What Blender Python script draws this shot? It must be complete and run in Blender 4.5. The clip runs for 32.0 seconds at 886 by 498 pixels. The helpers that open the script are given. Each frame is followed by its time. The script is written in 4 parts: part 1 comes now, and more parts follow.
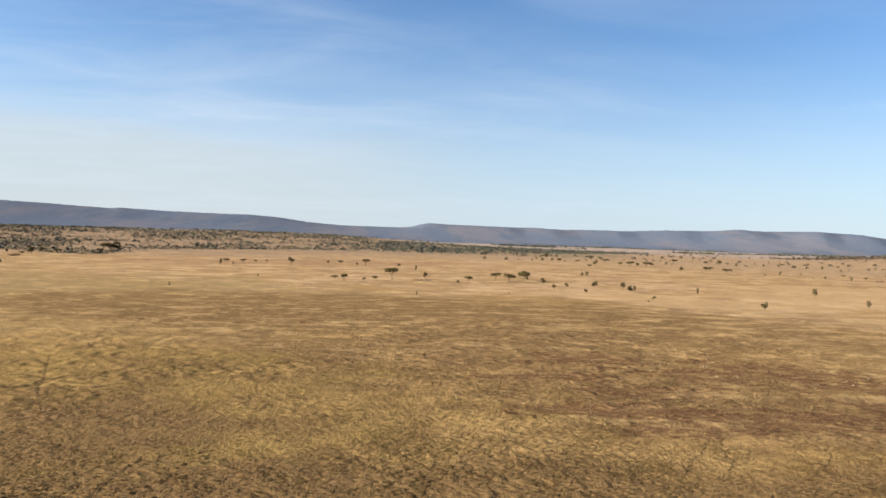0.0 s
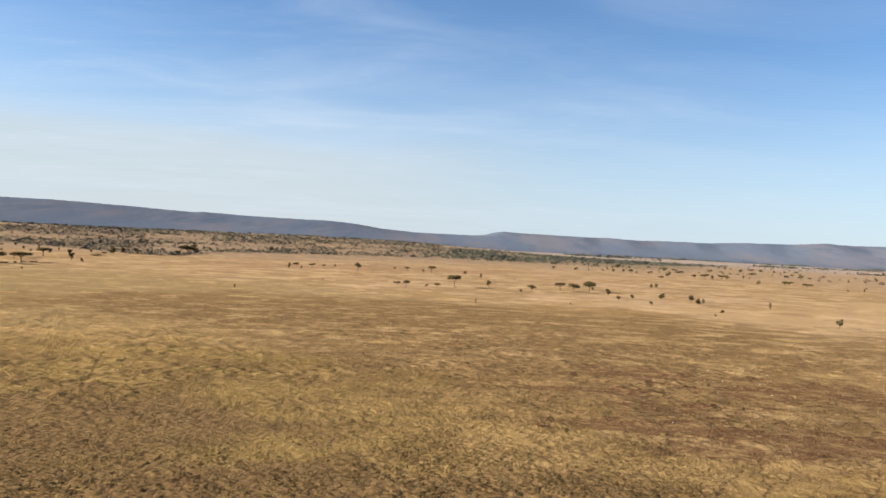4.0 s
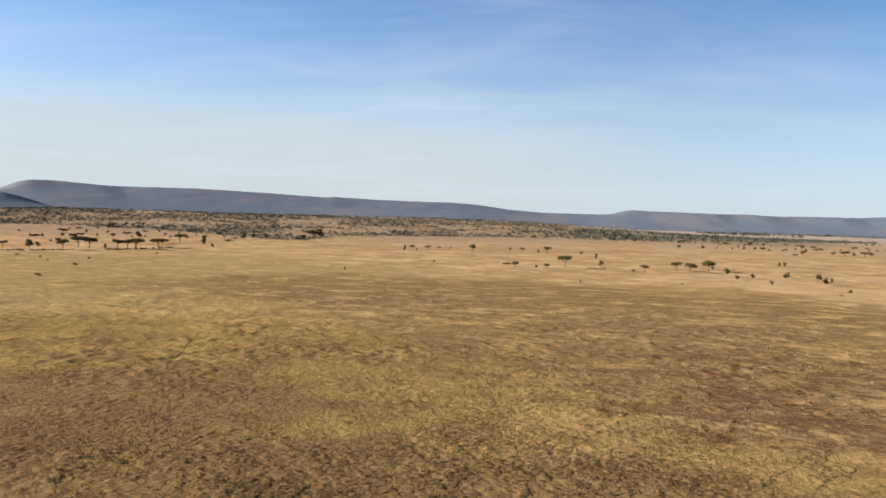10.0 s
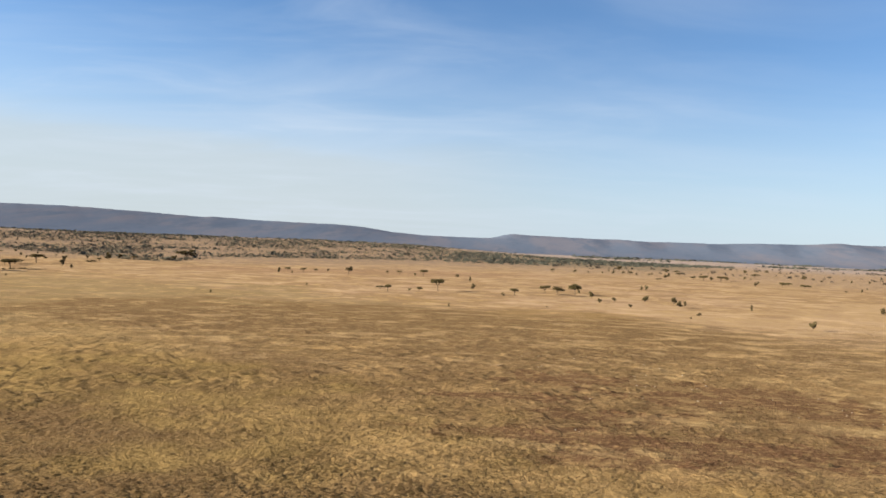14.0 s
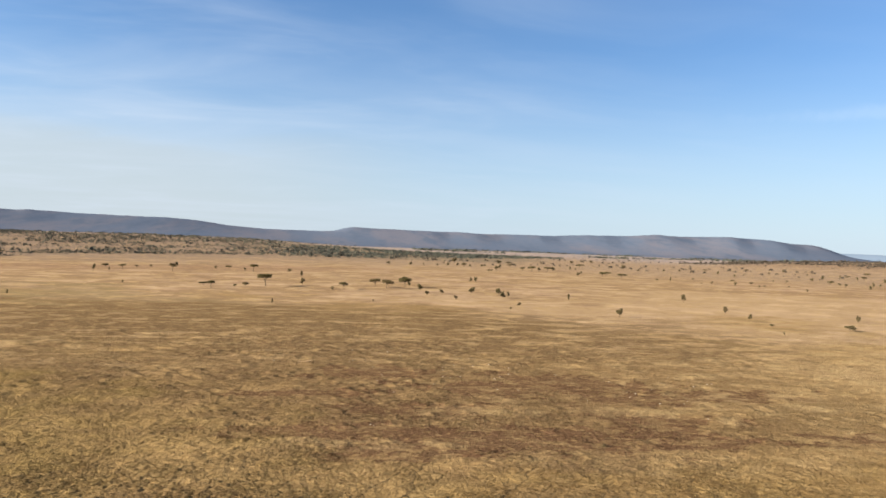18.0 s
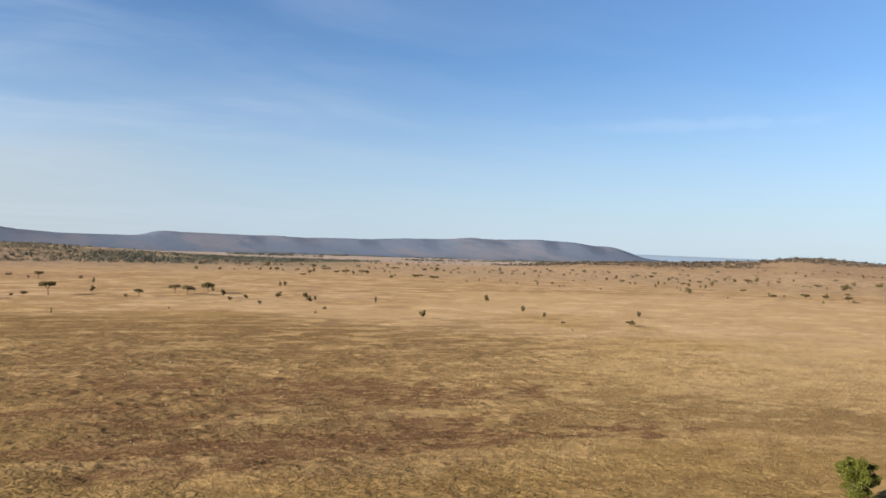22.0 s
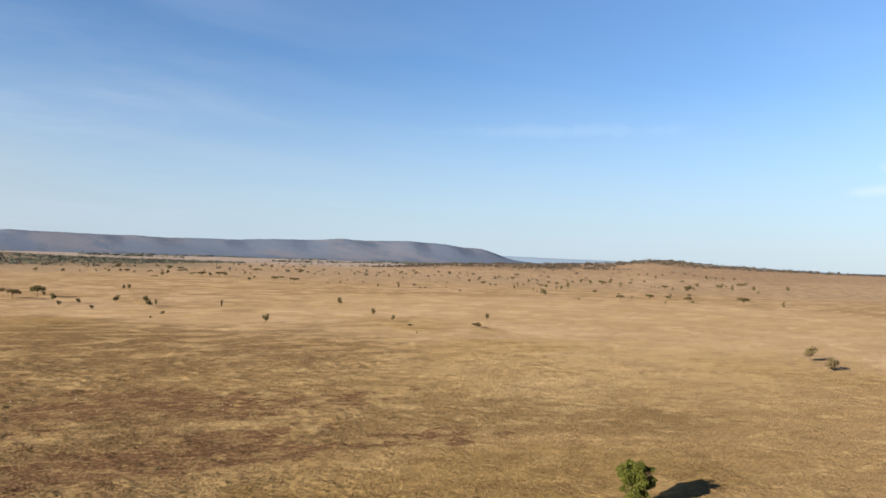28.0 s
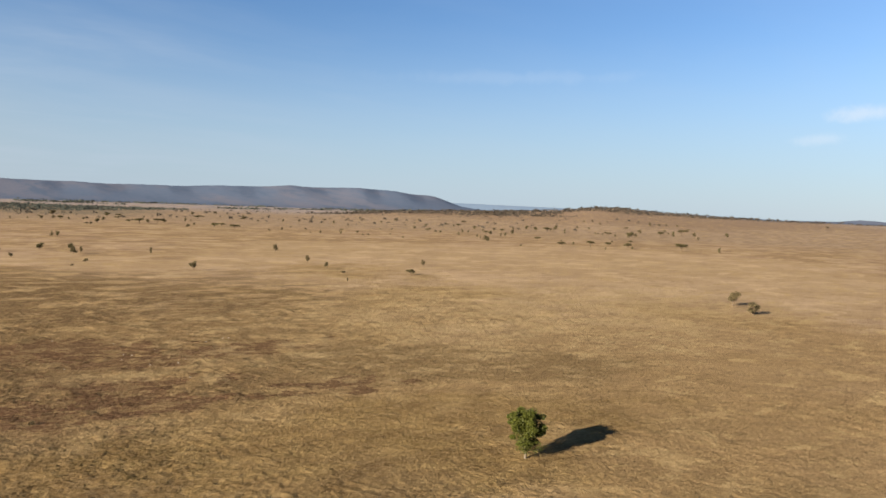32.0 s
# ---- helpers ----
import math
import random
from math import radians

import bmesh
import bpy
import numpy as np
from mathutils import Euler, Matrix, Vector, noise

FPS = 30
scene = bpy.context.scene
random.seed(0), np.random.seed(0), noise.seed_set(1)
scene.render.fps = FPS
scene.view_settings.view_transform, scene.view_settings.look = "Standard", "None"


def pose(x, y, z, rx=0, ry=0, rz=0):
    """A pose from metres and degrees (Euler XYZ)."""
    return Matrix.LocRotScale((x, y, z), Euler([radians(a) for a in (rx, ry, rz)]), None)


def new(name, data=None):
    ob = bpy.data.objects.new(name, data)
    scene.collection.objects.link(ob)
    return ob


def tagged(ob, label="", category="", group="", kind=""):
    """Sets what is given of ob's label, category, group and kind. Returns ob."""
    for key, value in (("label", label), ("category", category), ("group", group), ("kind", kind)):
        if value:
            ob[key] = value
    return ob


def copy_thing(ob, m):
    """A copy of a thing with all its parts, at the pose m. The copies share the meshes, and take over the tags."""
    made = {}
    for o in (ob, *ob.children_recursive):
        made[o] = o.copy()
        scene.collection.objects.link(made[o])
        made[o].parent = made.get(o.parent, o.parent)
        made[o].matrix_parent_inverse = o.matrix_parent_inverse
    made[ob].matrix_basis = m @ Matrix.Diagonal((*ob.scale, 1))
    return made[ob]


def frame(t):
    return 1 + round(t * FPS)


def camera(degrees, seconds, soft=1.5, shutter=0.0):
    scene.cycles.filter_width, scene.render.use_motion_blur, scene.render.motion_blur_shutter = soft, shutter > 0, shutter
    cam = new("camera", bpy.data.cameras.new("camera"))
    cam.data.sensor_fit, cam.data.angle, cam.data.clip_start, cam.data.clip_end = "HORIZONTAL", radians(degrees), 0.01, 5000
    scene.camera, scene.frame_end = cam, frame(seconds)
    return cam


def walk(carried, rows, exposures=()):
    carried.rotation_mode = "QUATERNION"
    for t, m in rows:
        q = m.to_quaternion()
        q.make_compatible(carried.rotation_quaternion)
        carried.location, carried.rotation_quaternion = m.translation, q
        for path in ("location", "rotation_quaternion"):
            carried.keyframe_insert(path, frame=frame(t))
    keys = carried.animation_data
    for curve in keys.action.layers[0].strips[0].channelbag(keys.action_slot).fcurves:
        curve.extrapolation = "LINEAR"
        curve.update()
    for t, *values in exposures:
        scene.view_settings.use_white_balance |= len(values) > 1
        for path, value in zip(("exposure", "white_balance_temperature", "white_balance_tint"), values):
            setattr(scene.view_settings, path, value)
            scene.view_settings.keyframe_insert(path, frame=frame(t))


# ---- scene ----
cam = camera(58.9, 32.0, soft=1.65)

# seconds, eye (x, y, z), yaw to the left, pitch up, roll
PATH = [
    (0, 0.00, -0.00, 37.32, -3.231, -1.045, 1.919),
    (0.5, 1.21, 0.28, 37.32, 1.634, -1.408, 2.681),
    (1, 2.37, 0.56, 37.32, 3.301, -1.017, 2.890),
    (1.5, 3.50, 0.86, 37.32, 3.451, -0.835, 2.921),
    (2, 4.58, 1.18, 37.31, 3.527, -0.581, 2.990),
    (2.5, 5.62, 1.52, 37.29, 3.437, -0.557, 2.964),
    (4.5, 9.66, 2.93, 37.22, 1.544, -0.688, 2.939),
    (5, 10.75, 3.24, 37.21, 0.793, -0.666, 2.979),
    (5.5, 11.90, 3.51, 37.21, -0.105, -0.684, 2.964),
    (6, 13.10, 3.75, 37.22, -1.025, -0.684, 3.036),
    (6.5, 14.32, 3.96, 37.27, -1.574, -0.592, 2.991),
    (7, 15.58, 4.13, 37.34, -0.078, -1.548, 2.835),
    (7.5, 16.90, 4.26, 37.45, 3.351, -3.192, 1.736),
    (8, 18.28, 4.34, 37.56, 8.502, -2.946, 0.835),
    (8.5, 19.67, 4.37, 37.69, 10.867, -2.140, 0.693),
    (9, 21.05, 4.38, 37.82, 11.365, -0.055, 0.815),
    (9.5, 22.39, 4.38, 37.95, 11.784, -0.357, 0.760),
    (10, 23.67, 4.39, 38.09, 11.504, -2.446, 1.811),
    (10.5, 24.90, 4.42, 38.24, 12.035, -1.709, 2.094),
    (11, 26.09, 4.46, 38.40, 10.814, -1.507, 2.207),
    (11.5, 27.27, 4.51, 38.56, 9.746, -1.198, 2.536),
    (12, 28.45, 4.55, 38.70, 8.678, -1.130, 2.736),
    (12.5, 29.65, 4.60, 38.83, 7.429, -0.728, 2.616),
    (13, 30.85, 4.67, 38.96, 6.032, -0.654, 2.645),
    (13.5, 32.05, 4.77, 39.08, 4.571, -0.599, 2.547),
    (14, 33.29, 4.89, 39.19, 3.243, -0.521, 2.474),
    (14.5, 34.57, 5.04, 39.30, 1.871, -0.639, 2.234),
    (16.5, 39.81, 5.72, 39.69, -3.608, -0.135, 2.333),
    (17, 41.16, 5.92, 39.78, -5.022, -0.152, 2.320),
    (17.5, 42.53, 6.13, 39.87, -6.405, -0.220, 2.298),
    (18, 43.89, 6.34, 39.94, -8.204, -0.585, 2.102),
    (18.5, 45.23, 6.54, 40.01, -10.051, -0.280, 1.733),
    (19, 46.56, 6.71, 40.07, -13.768, -0.274, 2.145),
    (19.5, 47.87, 6.82, 40.11, -15.099, -2.123, 1.651),
    (20, 49.16, 6.89, 40.13, -16.851, -1.707, 1.613),
    (20.5, 50.40, 6.89, 40.13, -18.139, -1.132, 1.756),
    (21, 51.63, 6.86, 40.12, -19.363, -0.488, 1.801),
    (21.5, 52.85, 6.79, 40.10, -20.336, -0.002, 1.820),
    (22, 54.08, 6.74, 40.11, -21.227, 0.099, 1.749),
    (22.5, 55.33, 6.69, 40.16, -22.145, 0.129, 1.688),
    (23, 56.56, 6.63, 40.23, -23.139, 0.214, 1.749),
    (23.5, 57.79, 6.57, 40.33, -24.011, 0.351, 1.792),
    (24, 59.06, 6.51, 40.44, -24.819, 0.446, 1.750),
    (24.5, 60.39, 6.45, 40.55, -25.492, 0.326, 1.855),
    (25, 61.76, 6.40, 40.65, -26.346, 0.403, 1.861),
    (25.5, 63.15, 6.36, 40.74, -27.195, 0.469, 1.748),
    (27.5, 68.92, 6.23, 41.00, -29.913, 0.466, 1.932),
    (28, 70.41, 6.19, 41.04, -30.440, 0.484, 1.948),
    (28.5, 71.94, 6.15, 41.06, -30.937, 0.520, 1.873),
    (29, 73.49, 6.12, 41.06, -31.286, 0.387, 1.817),
    (29.5, 75.04, 6.09, 41.04, -31.605, 0.444, 1.740),
    (30, 76.59, 6.06, 41.01, -32.163, 0.270, 1.727),
    (30.5, 78.12, 6.01, 40.96, -32.606, 0.285, 1.818),
    (31, 79.63, 5.94, 40.89, -33.105, 0.326, 2.382),
    (31.5, 81.11, 5.86, 40.80, -33.796, -0.843, 2.241),
    (32, 82.58, 5.78, 40.70, -34.068, -3.250, 2.008),
]


def pose_of(x, y, z, yaw, pitch, roll):
    return pose(x, y, z, 0, 0, yaw) @ pose(0, 0, 0, 90 + pitch) @ pose(0, 0, 0, 0, 0, roll)


walk(cam, [(t, pose_of(*row)) for t, *row in PATH], [(0, 2.60, 6430, 10), (6, 2.57, 6440, 10), (9, 2.54, 6470, 10), (14, 2.53, 6430, 10), (17, 2.54, 6310, 10), (19, 2.56, 6290, 10), (20, 2.61, 6280, 10), (21, 2.54, 6280, 10), (22, 2.38, 6250, 10), (24, 2.38, 6250, 10), (25, 2.39, 6240, 10), (28, 2.39, 6230, 10), (29, 2.37, 6220, 10), (30, 2.22, 6210, 10), (31, 2.20, 6200, 10), (32, 2.18, 6220, 10)])

# ---------------------------------------------------------------- light
SUN_AZ, SUN_EL = 257.0, 17.0          # degrees, clockwise from +y, and above the horizon
sun = new("sun", bpy.data.lights.new("sun", "SUN"))
sun.data.energy, sun.data.angle, sun.data.color = 5.0, radians(0.55), (1.0, 0.86, 0.68)
to_sun = Vector((math.sin(radians(SUN_AZ)) * math.cos(radians(SUN_EL)), math.cos(radians(SUN_AZ)) * math.cos(radians(SUN_EL)), math.sin(radians(SUN_EL))))
sun.matrix_world = Matrix.Translation((0, 0, 60)) @ to_sun.to_track_quat("Z", "Y").to_matrix().to_4x4()


class Nodes:
    """Short hand for building a node tree."""

    def __init__(self, tree):
        self.tree = tree
        tree.nodes.clear()

    def add(self, kind, **values):
        node = self.tree.nodes.new(kind)
        for key, value in values.items():
            if key in node.bl_rna.properties:
                setattr(node, key, value)
        return node

    def link(self, a, b):
        self.tree.links.new(a, b)

    def put(self, socket, value):
        if isinstance(value, bpy.types.NodeSocket):
            self.link(value, socket)
        else:
            socket.default_value = value

    def math(self, operation, a, b=0.0, c=0.0, clamp=False):
        node = self.add("ShaderNodeMath", operation=operation, use_clamp=clamp)
        for socket, value in zip(node.inputs, (a, b, c)):
            self.put(socket, value)
        return node.outputs[0]

    def vmath(self, operation, a, b=(0, 0, 0)):
        node = self.add("ShaderNodeVectorMath", operation=operation)
        self.put(node.inputs[0], a)
        self.put(node.inputs[1], b)
        return node.outputs["Value"] if operation in ("LENGTH", "DOT_PRODUCT", "DISTANCE") else node.outputs[0]

    def noise(self, vector, scale, detail=4.0, rough=0.55, distortion=0.0):
        node = self.add("ShaderNodeTexNoise")
        self.put(node.inputs["Vector"], vector)
        node.inputs["Scale"].default_value, node.inputs["Detail"].default_value = scale, detail
        node.inputs["Roughness"].default_value, node.inputs["Distortion"].default_value = rough, distortion
        return node.outputs["Fac"]

    def step(self, value, low, high, out_low=0.0, out_high=1.0):
        node = self.add("ShaderNodeMapRange", interpolation_type="SMOOTHSTEP")
        self.put(node.inputs["Value"], value)
        for name, v in (("From Min", low), ("From Max", high), ("To Min", out_low), ("To Max", out_high)):
            self.put(node.inputs[name], v)
        return node.outputs["Result"]

    def mix(self, fac, a, b, blend="MIX"):
        node = self.add("ShaderNodeMix", data_type="RGBA", blend_type=blend)
        self.put(node.inputs[0], fac)
        for socket, value in ((node.inputs[6], a), (node.inputs[7], b)):
            self.put(socket, (*value, 1.0) if isinstance(value, tuple) and len(value) == 3 else value)
        return node.outputs[2]


world = bpy.data.worlds.new("world")
scene.world = world
world.use_nodes = True
n = Nodes(world.node_tree)
sky = n.add("ShaderNodeTexSky", sky_type="NISHITA", sun_disc=False, sun_elevation=radians(SUN_EL), sun_rotation=radians(360.0 - SUN_AZ), altitude=800.0, air_density=1.0, dust_density=0.6, ozone_density=2.5)
ray = n.add("ShaderNodeTexCoord").outputs["Generated"]
split = n.add("ShaderNodeSeparateXYZ")
n.link(ray, split.inputs[0])
up = split.outputs[2]
# thin high cloud: wisps drawn out along the horizon, on a level far above
level = n.math("ADD", n.math("MAXIMUM", up, 0.0), 0.10)
flat = n.add("ShaderNodeCombineXYZ")
n.link(n.math("DIVIDE", split.outputs[0], level), flat.inputs[0])
n.link(n.math("DIVIDE", split.outputs[1], level), flat.inputs[1])
turned = n.add("ShaderNodeMapping")
turned.inputs["Rotation"].default_value, turned.inputs["Scale"].default_value = (0, 0, radians(20)), (0.55, 1.0, 1.0)
n.link(flat.outputs[0], turned.inputs["Vector"])
veil = n.step(n.noise(turned.outputs[0], 0.9, 5.0, 0.55, 0.6), 0.36, 0.80)
fine = n.step(n.noise(turned.outputs[0], 1.7, 5.0, 0.58, 0.9), 0.42, 0.82)
# the veil lies towards the sun's side
side = n.step(n.vmath("DOT_PRODUCT", ray, (-0.80, 0.60, 0.0)), 0.05, 0.95)
cloud = n.math("MULTIPLY", n.math("ADD", n.math("MULTIPLY", veil, 0.26), n.math("MULTIPLY", fine, 0.24)), n.math("ADD", n.math("MULTIPLY", side, 0.85), 0.20), clamp=True)
haze = n.math("MULTIPLY", n.step(up, 0.24, -0.02), 0.80)
tone = n.mix(1.0, sky.outputs[0], n.mix(side, (0.91, 1.08, 1.27), (0.75, 0.90, 1.06)), "MULTIPLY")
tone = n.mix(haze, tone, n.mix(side, (4.42, 5.28, 6.08), (3.76, 4.47, 5.17)))
low_veil = n.math("MULTIPLY", n.math("MULTIPLY", n.step(up, 0.30, 0.04), side), n.math("ADD", n.math("MULTIPLY", veil, 0.25), 0.30))
tone = n.mix(low_veil, tone, (4.3, 4.82, 5.35))
bank = n.step(n.math("ADD", up, n.math("MULTIPLY", n.math("SUBTRACT", veil, 0.5), 0.05)), 0.135, 0.075)
west = n.step(n.vmath("DOT_PRODUCT", ray, (-0.55, 0.83, 0.0)), 0.72, 0.96, 0.0, 0.62)
tone = n.mix(n.math("MULTIPLY", bank, west), tone, (4.3, 4.65, 4.70))
tone = n.mix(cloud, tone, (5.0, 5.6, 6.4))
# a few small clouds: bearing, height, half width and half height in degrees, strength
bearing = n.math("MULTIPLY", n.math("ARCTAN2", split.outputs[0], split.outputs[1]), 57.2958)
height = n.math("MULTIPLY", n.math("ARCSINE", up), 57.2958)
for b, e, w, h, much in ((39.0, 9.2, 7.0, 0.42, 0.09), (59.2, 5.1, 1.5, 0.35, 0.3), (62.1, 6.75, 2.0, 0.5, 0.5)):
    du = n.math("DIVIDE", n.math("SUBTRACT", bearing, b), w)
    dv = n.math("DIVIDE", n.math("SUBTRACT", n.math("SUBTRACT", height, e), n.math("MULTIPLY", du, 0.3 * h)), h)
    ragged = n.math("MULTIPLY", n.math("SUBTRACT", n.noise(ray, 26.0, 5.0, 0.65), 0.5), 2.6)
    puff = n.math("MULTIPLY", n.step(n.math("ADD", n.math("SQRT", n.math("ADD", n.math("MULTIPLY", du, du), n.math("MULTIPLY", dv, dv))), ragged), 1.5, 0.1), much)
    tone = n.mix(puff, tone, (7.2, 7.6, 8.0))
back = n.add("ShaderNodeBackground")
n.link(tone, back.inputs["Color"])
back.inputs["Strength"].default_value = 0.0258
n.link(back.outputs[0], n.add("ShaderNodeOutputWorld").inputs["Surface"])

# ---------------------------------------------------------------- materials


def material(name, build, rough=0.9, gloss=0.0):
    m = bpy.data.materials.new(name)
    m.use_nodes = True
    k = Nodes(m.node_tree)
    shader = k.add("ShaderNodeBsdfPrincipled")
    shader.inputs["Roughness"].default_value = rough
    shader.inputs["Specular IOR Level"].default_value = gloss
    k.link(shader.outputs[0], k.add("ShaderNodeOutputMaterial").inputs["Surface"])
    build(k, shader)
    return m


def place_of(k):
    return k.add("ShaderNodeNewGeometry").outputs["Position"]


def blob(k, at, cx, cy, rx, ry, turn=0.0, ragged=0.35, grain=0.02):
    """A ragged patch of ground, 1 inside and 0 outside."""
    m = k.add("ShaderNodeMapping", vector_type="TEXTURE")
    m.inputs["Location"].default_value, m.inputs["Rotation"].default_value, m.inputs["Scale"].default_value = (cx, cy, 0), (0, 0, radians(turn)), (rx, ry, 1e6)
    k.link(at, m.inputs["Vector"])
    wobble = k.math("MULTIPLY", k.math("SUBTRACT", k.noise(at, grain, 5.0, 0.65), 0.5), ragged * 4)
    return k.step(k.math("ADD", k.vmath("LENGTH", m.outputs[0]), wobble), 1.25, 0.75)


# a trail through the grass: metres along it and to its side
TRAIL_HEAD, TRAIL_TURN = (-95.5, 222.0), math.atan2(-121.0, 60.7)
TRAIL = [(0, 0), (28.0, -2.5), (58.4, -5.2), (69.9, -4.8), (102.3, -1.3), (111.7, -2.8), (119.6, -1.5), (122.7, -2.1), (128.8, -0.3), (135.4, 0)]

# bare soil showing between the grass: middle, half length, half depth, turn
BARE = ((66, 190, 16, 6, 0), (84, 160, 22, 8, -5), (50, 168, 22, 4.5, 0), (122, 159, 13, 4.5, 0), (94, 217, 18, 8, 0), (58, 240, 15, 8, 0), (40, 208, 15, 4, 5), (104, 167, 22, 5, 0),
        (115, 228, 20, 8, -10), (124, 178, 13, 4.5, 0), (160, 160, 10, 5, 0), (58, 152, 12, 4, 0), (142, 206, 26, 6, 8))

# dry grass and soil
STRAW, GOLD, OLIVE = (0.214, 0.149, 0.095), (0.178, 0.1180, 0.0520), (0.138, 0.0925, 0.0395)
UMBER, SOIL, PALE = (0.0820, 0.0520, 0.0255), (0.057, 0.0300, 0.0165), (0.2598, 0.1942, 0.1066)


def savanna_tone(k, at):
    """The colour of the dry plain from place to place: straw far out, greyed by painted haze at the rim, olive tussocks
    near, trampled brown stretches.
    """
    drawn = k.add("ShaderNodeMapping")
    drawn.inputs["Scale"].default_value, drawn.inputs["Rotation"].default_value = (0.7, 1.0, 1.0), (0, 0, radians(-6))
    k.link(at, drawn.inputs["Vector"])
    wide = k.noise(at, 0.004, 3.0, 0.6)
    mid = k.noise(drawn.outputs[0], 0.062, 6.0, 0.62)
    small = k.noise(drawn.outputs[0], 0.15, 5.0, 0.66)
    pool = k.noise(at, 0.013, 5.0, 0.6)
    tuft = k.noise(drawn.outputs[0], 0.085, 7.0, 0.68, 0.5)
    sweep = k.noise(drawn.outputs[0], 0.042, 5.0, 0.6, 0.4)
    tone = k.mix(k.step(wide, 0.40, 0.60), STRAW, (0.198, 0.139, 0.078))
    tone = k.mix(k.step(pool, 0.46, 0.55, 0.0, 0.8), tone, (0.1478, 0.09711, 0.05148))
    tone = k.mix(k.step(mid, 0.49, 0.53, 0.0, 0.45), tone, (0.1411, 0.09243, 0.05016))
    tone = k.mix(k.step(sweep, 0.44, 0.40, 0.0, 0.65), tone, (0.1322, 0.08775, 0.05544))
    tone = k.mix(k.step(sweep, 0.555, 0.60, 0.0, 0.70), tone, (0.28, 0.2012, 0.1214))
    east = blob(k, at, 420, 420, 330, 260, 20, 0.5, 0.006)
    tone = k.mix(k.math("MULTIPLY", east, 0.35), tone, (0.2934, 0.2129, 0.1241))
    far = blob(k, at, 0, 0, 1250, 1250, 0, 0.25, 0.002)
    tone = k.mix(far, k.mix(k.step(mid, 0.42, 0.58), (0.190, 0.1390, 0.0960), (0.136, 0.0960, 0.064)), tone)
    rust = blob(k, at, -90, 930, 230, 70, 30, 0.6, 0.006)
    tone = k.mix(k.math("MULTIPLY", rust, 0.5), tone, (0.1322, 0.07956, 0.0528))
    # past 2.4 km the plain pales to grey: distance haze as colour
    haze_rim = blob(k, at, 0, 0, 2380, 2380, 0, 0.1, 0.001)
    tone = k.mix(haze_rim, k.mix(k.step(pool, 0.42, 0.58), (0.2038, 0.1732, 0.1663), (0.1344, 0.1193, 0.1175)), tone)
    rise = blob(k, at, 1680, 1560, 620, 620, 0, 0.3, 0.003)
    tone = k.mix(k.math("MULTIPLY", rise, 0.62), tone, (0.110, 0.074, 0.053))
    swell = blob(k, at, -770, 1600, 1080, 720, 27, 0.3, 0.003)
    tone = k.mix(k.math("MULTIPLY", swell, k.step(pool, 0.42, 0.56, 0.5, 0.95)), tone, (0.122, 0.092, 0.072))
    grove = blob(k, at, 235, 1960, 330, 400, -6, 0.4, 0.004)
    tone = k.mix(k.math("MULTIPLY", grove, 0.75), tone, (0.090, 0.078, 0.060))
    near = blob(k, at, -130, 190, 400, 280, 0, 0.7, 0.008)
    tone = k.mix(near, tone, k.mix(k.step(mid, 0.42, 0.58), GOLD, OLIVE))
    west = blob(k, at, -250, 410, 215, 190, 0, 0.5, 0.012)
    tone = k.mix(k.math("MULTIPLY", west, k.step(mid, 0.44, 0.54, 0.55, 0.9)), tone, (0.128, 0.0960, 0.0490))
    for cx, cy, rx, ry, turn, low in ((0, 370, 205, 100, -4, 0.70), (-75, 350, 60, 42, 0, 0.8), (70, 255, 110, 70, 10, 0.6), (100, 205, 80, 55, 5, 0.45), (-60, 120, 60, 40, 0, 0.15)):
        dark = blob(k, at, cx, cy, rx, ry, turn, 0.6, 0.013)
        tone = k.mix(k.math("MULTIPLY", dark, k.step(mid, 0.45, 0.51, low, 0.95)), tone, UMBER)
    trodden = blob(k, at, 60, 270, 210, 190, 0, 0.6, 0.013)
    close = blob(k, at, -70, 150, 190, 125, 0, 0.4, 0.02)
    loam = blob(k, at, 175, 218, 115, 75, 10, 0.6, 0.012)
    tone = k.mix(k.math("MULTIPLY", loam, k.step(mid, 0.42, 0.55, 0.30, 0.6)), tone, (0.128, 0.0840, 0.0390))
    smooth = blob(k, at, 270, 130, 115, 75, 20, 0.35, 0.015)
    tone = k.mix(k.math("MULTIPLY", smooth, 0.8), tone, (0.155, 0.1020, 0.0480))
    grazed = blob(k, at, 84, 172, 46, 36, -5, 0.6, 0.03)
    tone = k.mix(k.math("MULTIPLY", grazed, k.step(small, 0.56, 0.46, 0.15, 0.65)), tone, (0.068, 0.0410, 0.0215))
    grey = blob(k, at, 196, 172, 48, 23, -18, 0.6, 0.025)
    tone = k.mix(k.math("MULTIPLY", grey, 0.8), tone, (0.098, 0.0655, 0.0300))
    # pale tufted streaks and small worn spots
    streak = k.math("MULTIPLY", k.math("ADD", k.math("MULTIPLY", k.step(small, 0.56, 0.61, 0.0, 0.42), k.step(pool, 0.42, 0.58, 0.3, 1.0)), k.step(tuft, 0.545, 0.60, 0.0, 0.65), clamp=True), k.math("SUBTRACT", 1.0, k.math("MULTIPLY", close, 0.9)))
    streak = k.math("MULTIPLY", streak, k.math("SUBTRACT", 1.0, k.math("ADD", k.math("MULTIPLY", trodden, 0.22), k.math("MULTIPLY", grey, 0.5), clamp=True)))
    tone = k.mix(streak, tone, (0.235, 0.165, 0.0780))
    # the wide trampled belt: dark turf with broken pale lines of standing straw
    belt = blob(k, at, 50, 350, 205, 105, 4, 0.5, 0.012)
    lying = k.add("ShaderNodeMapping")
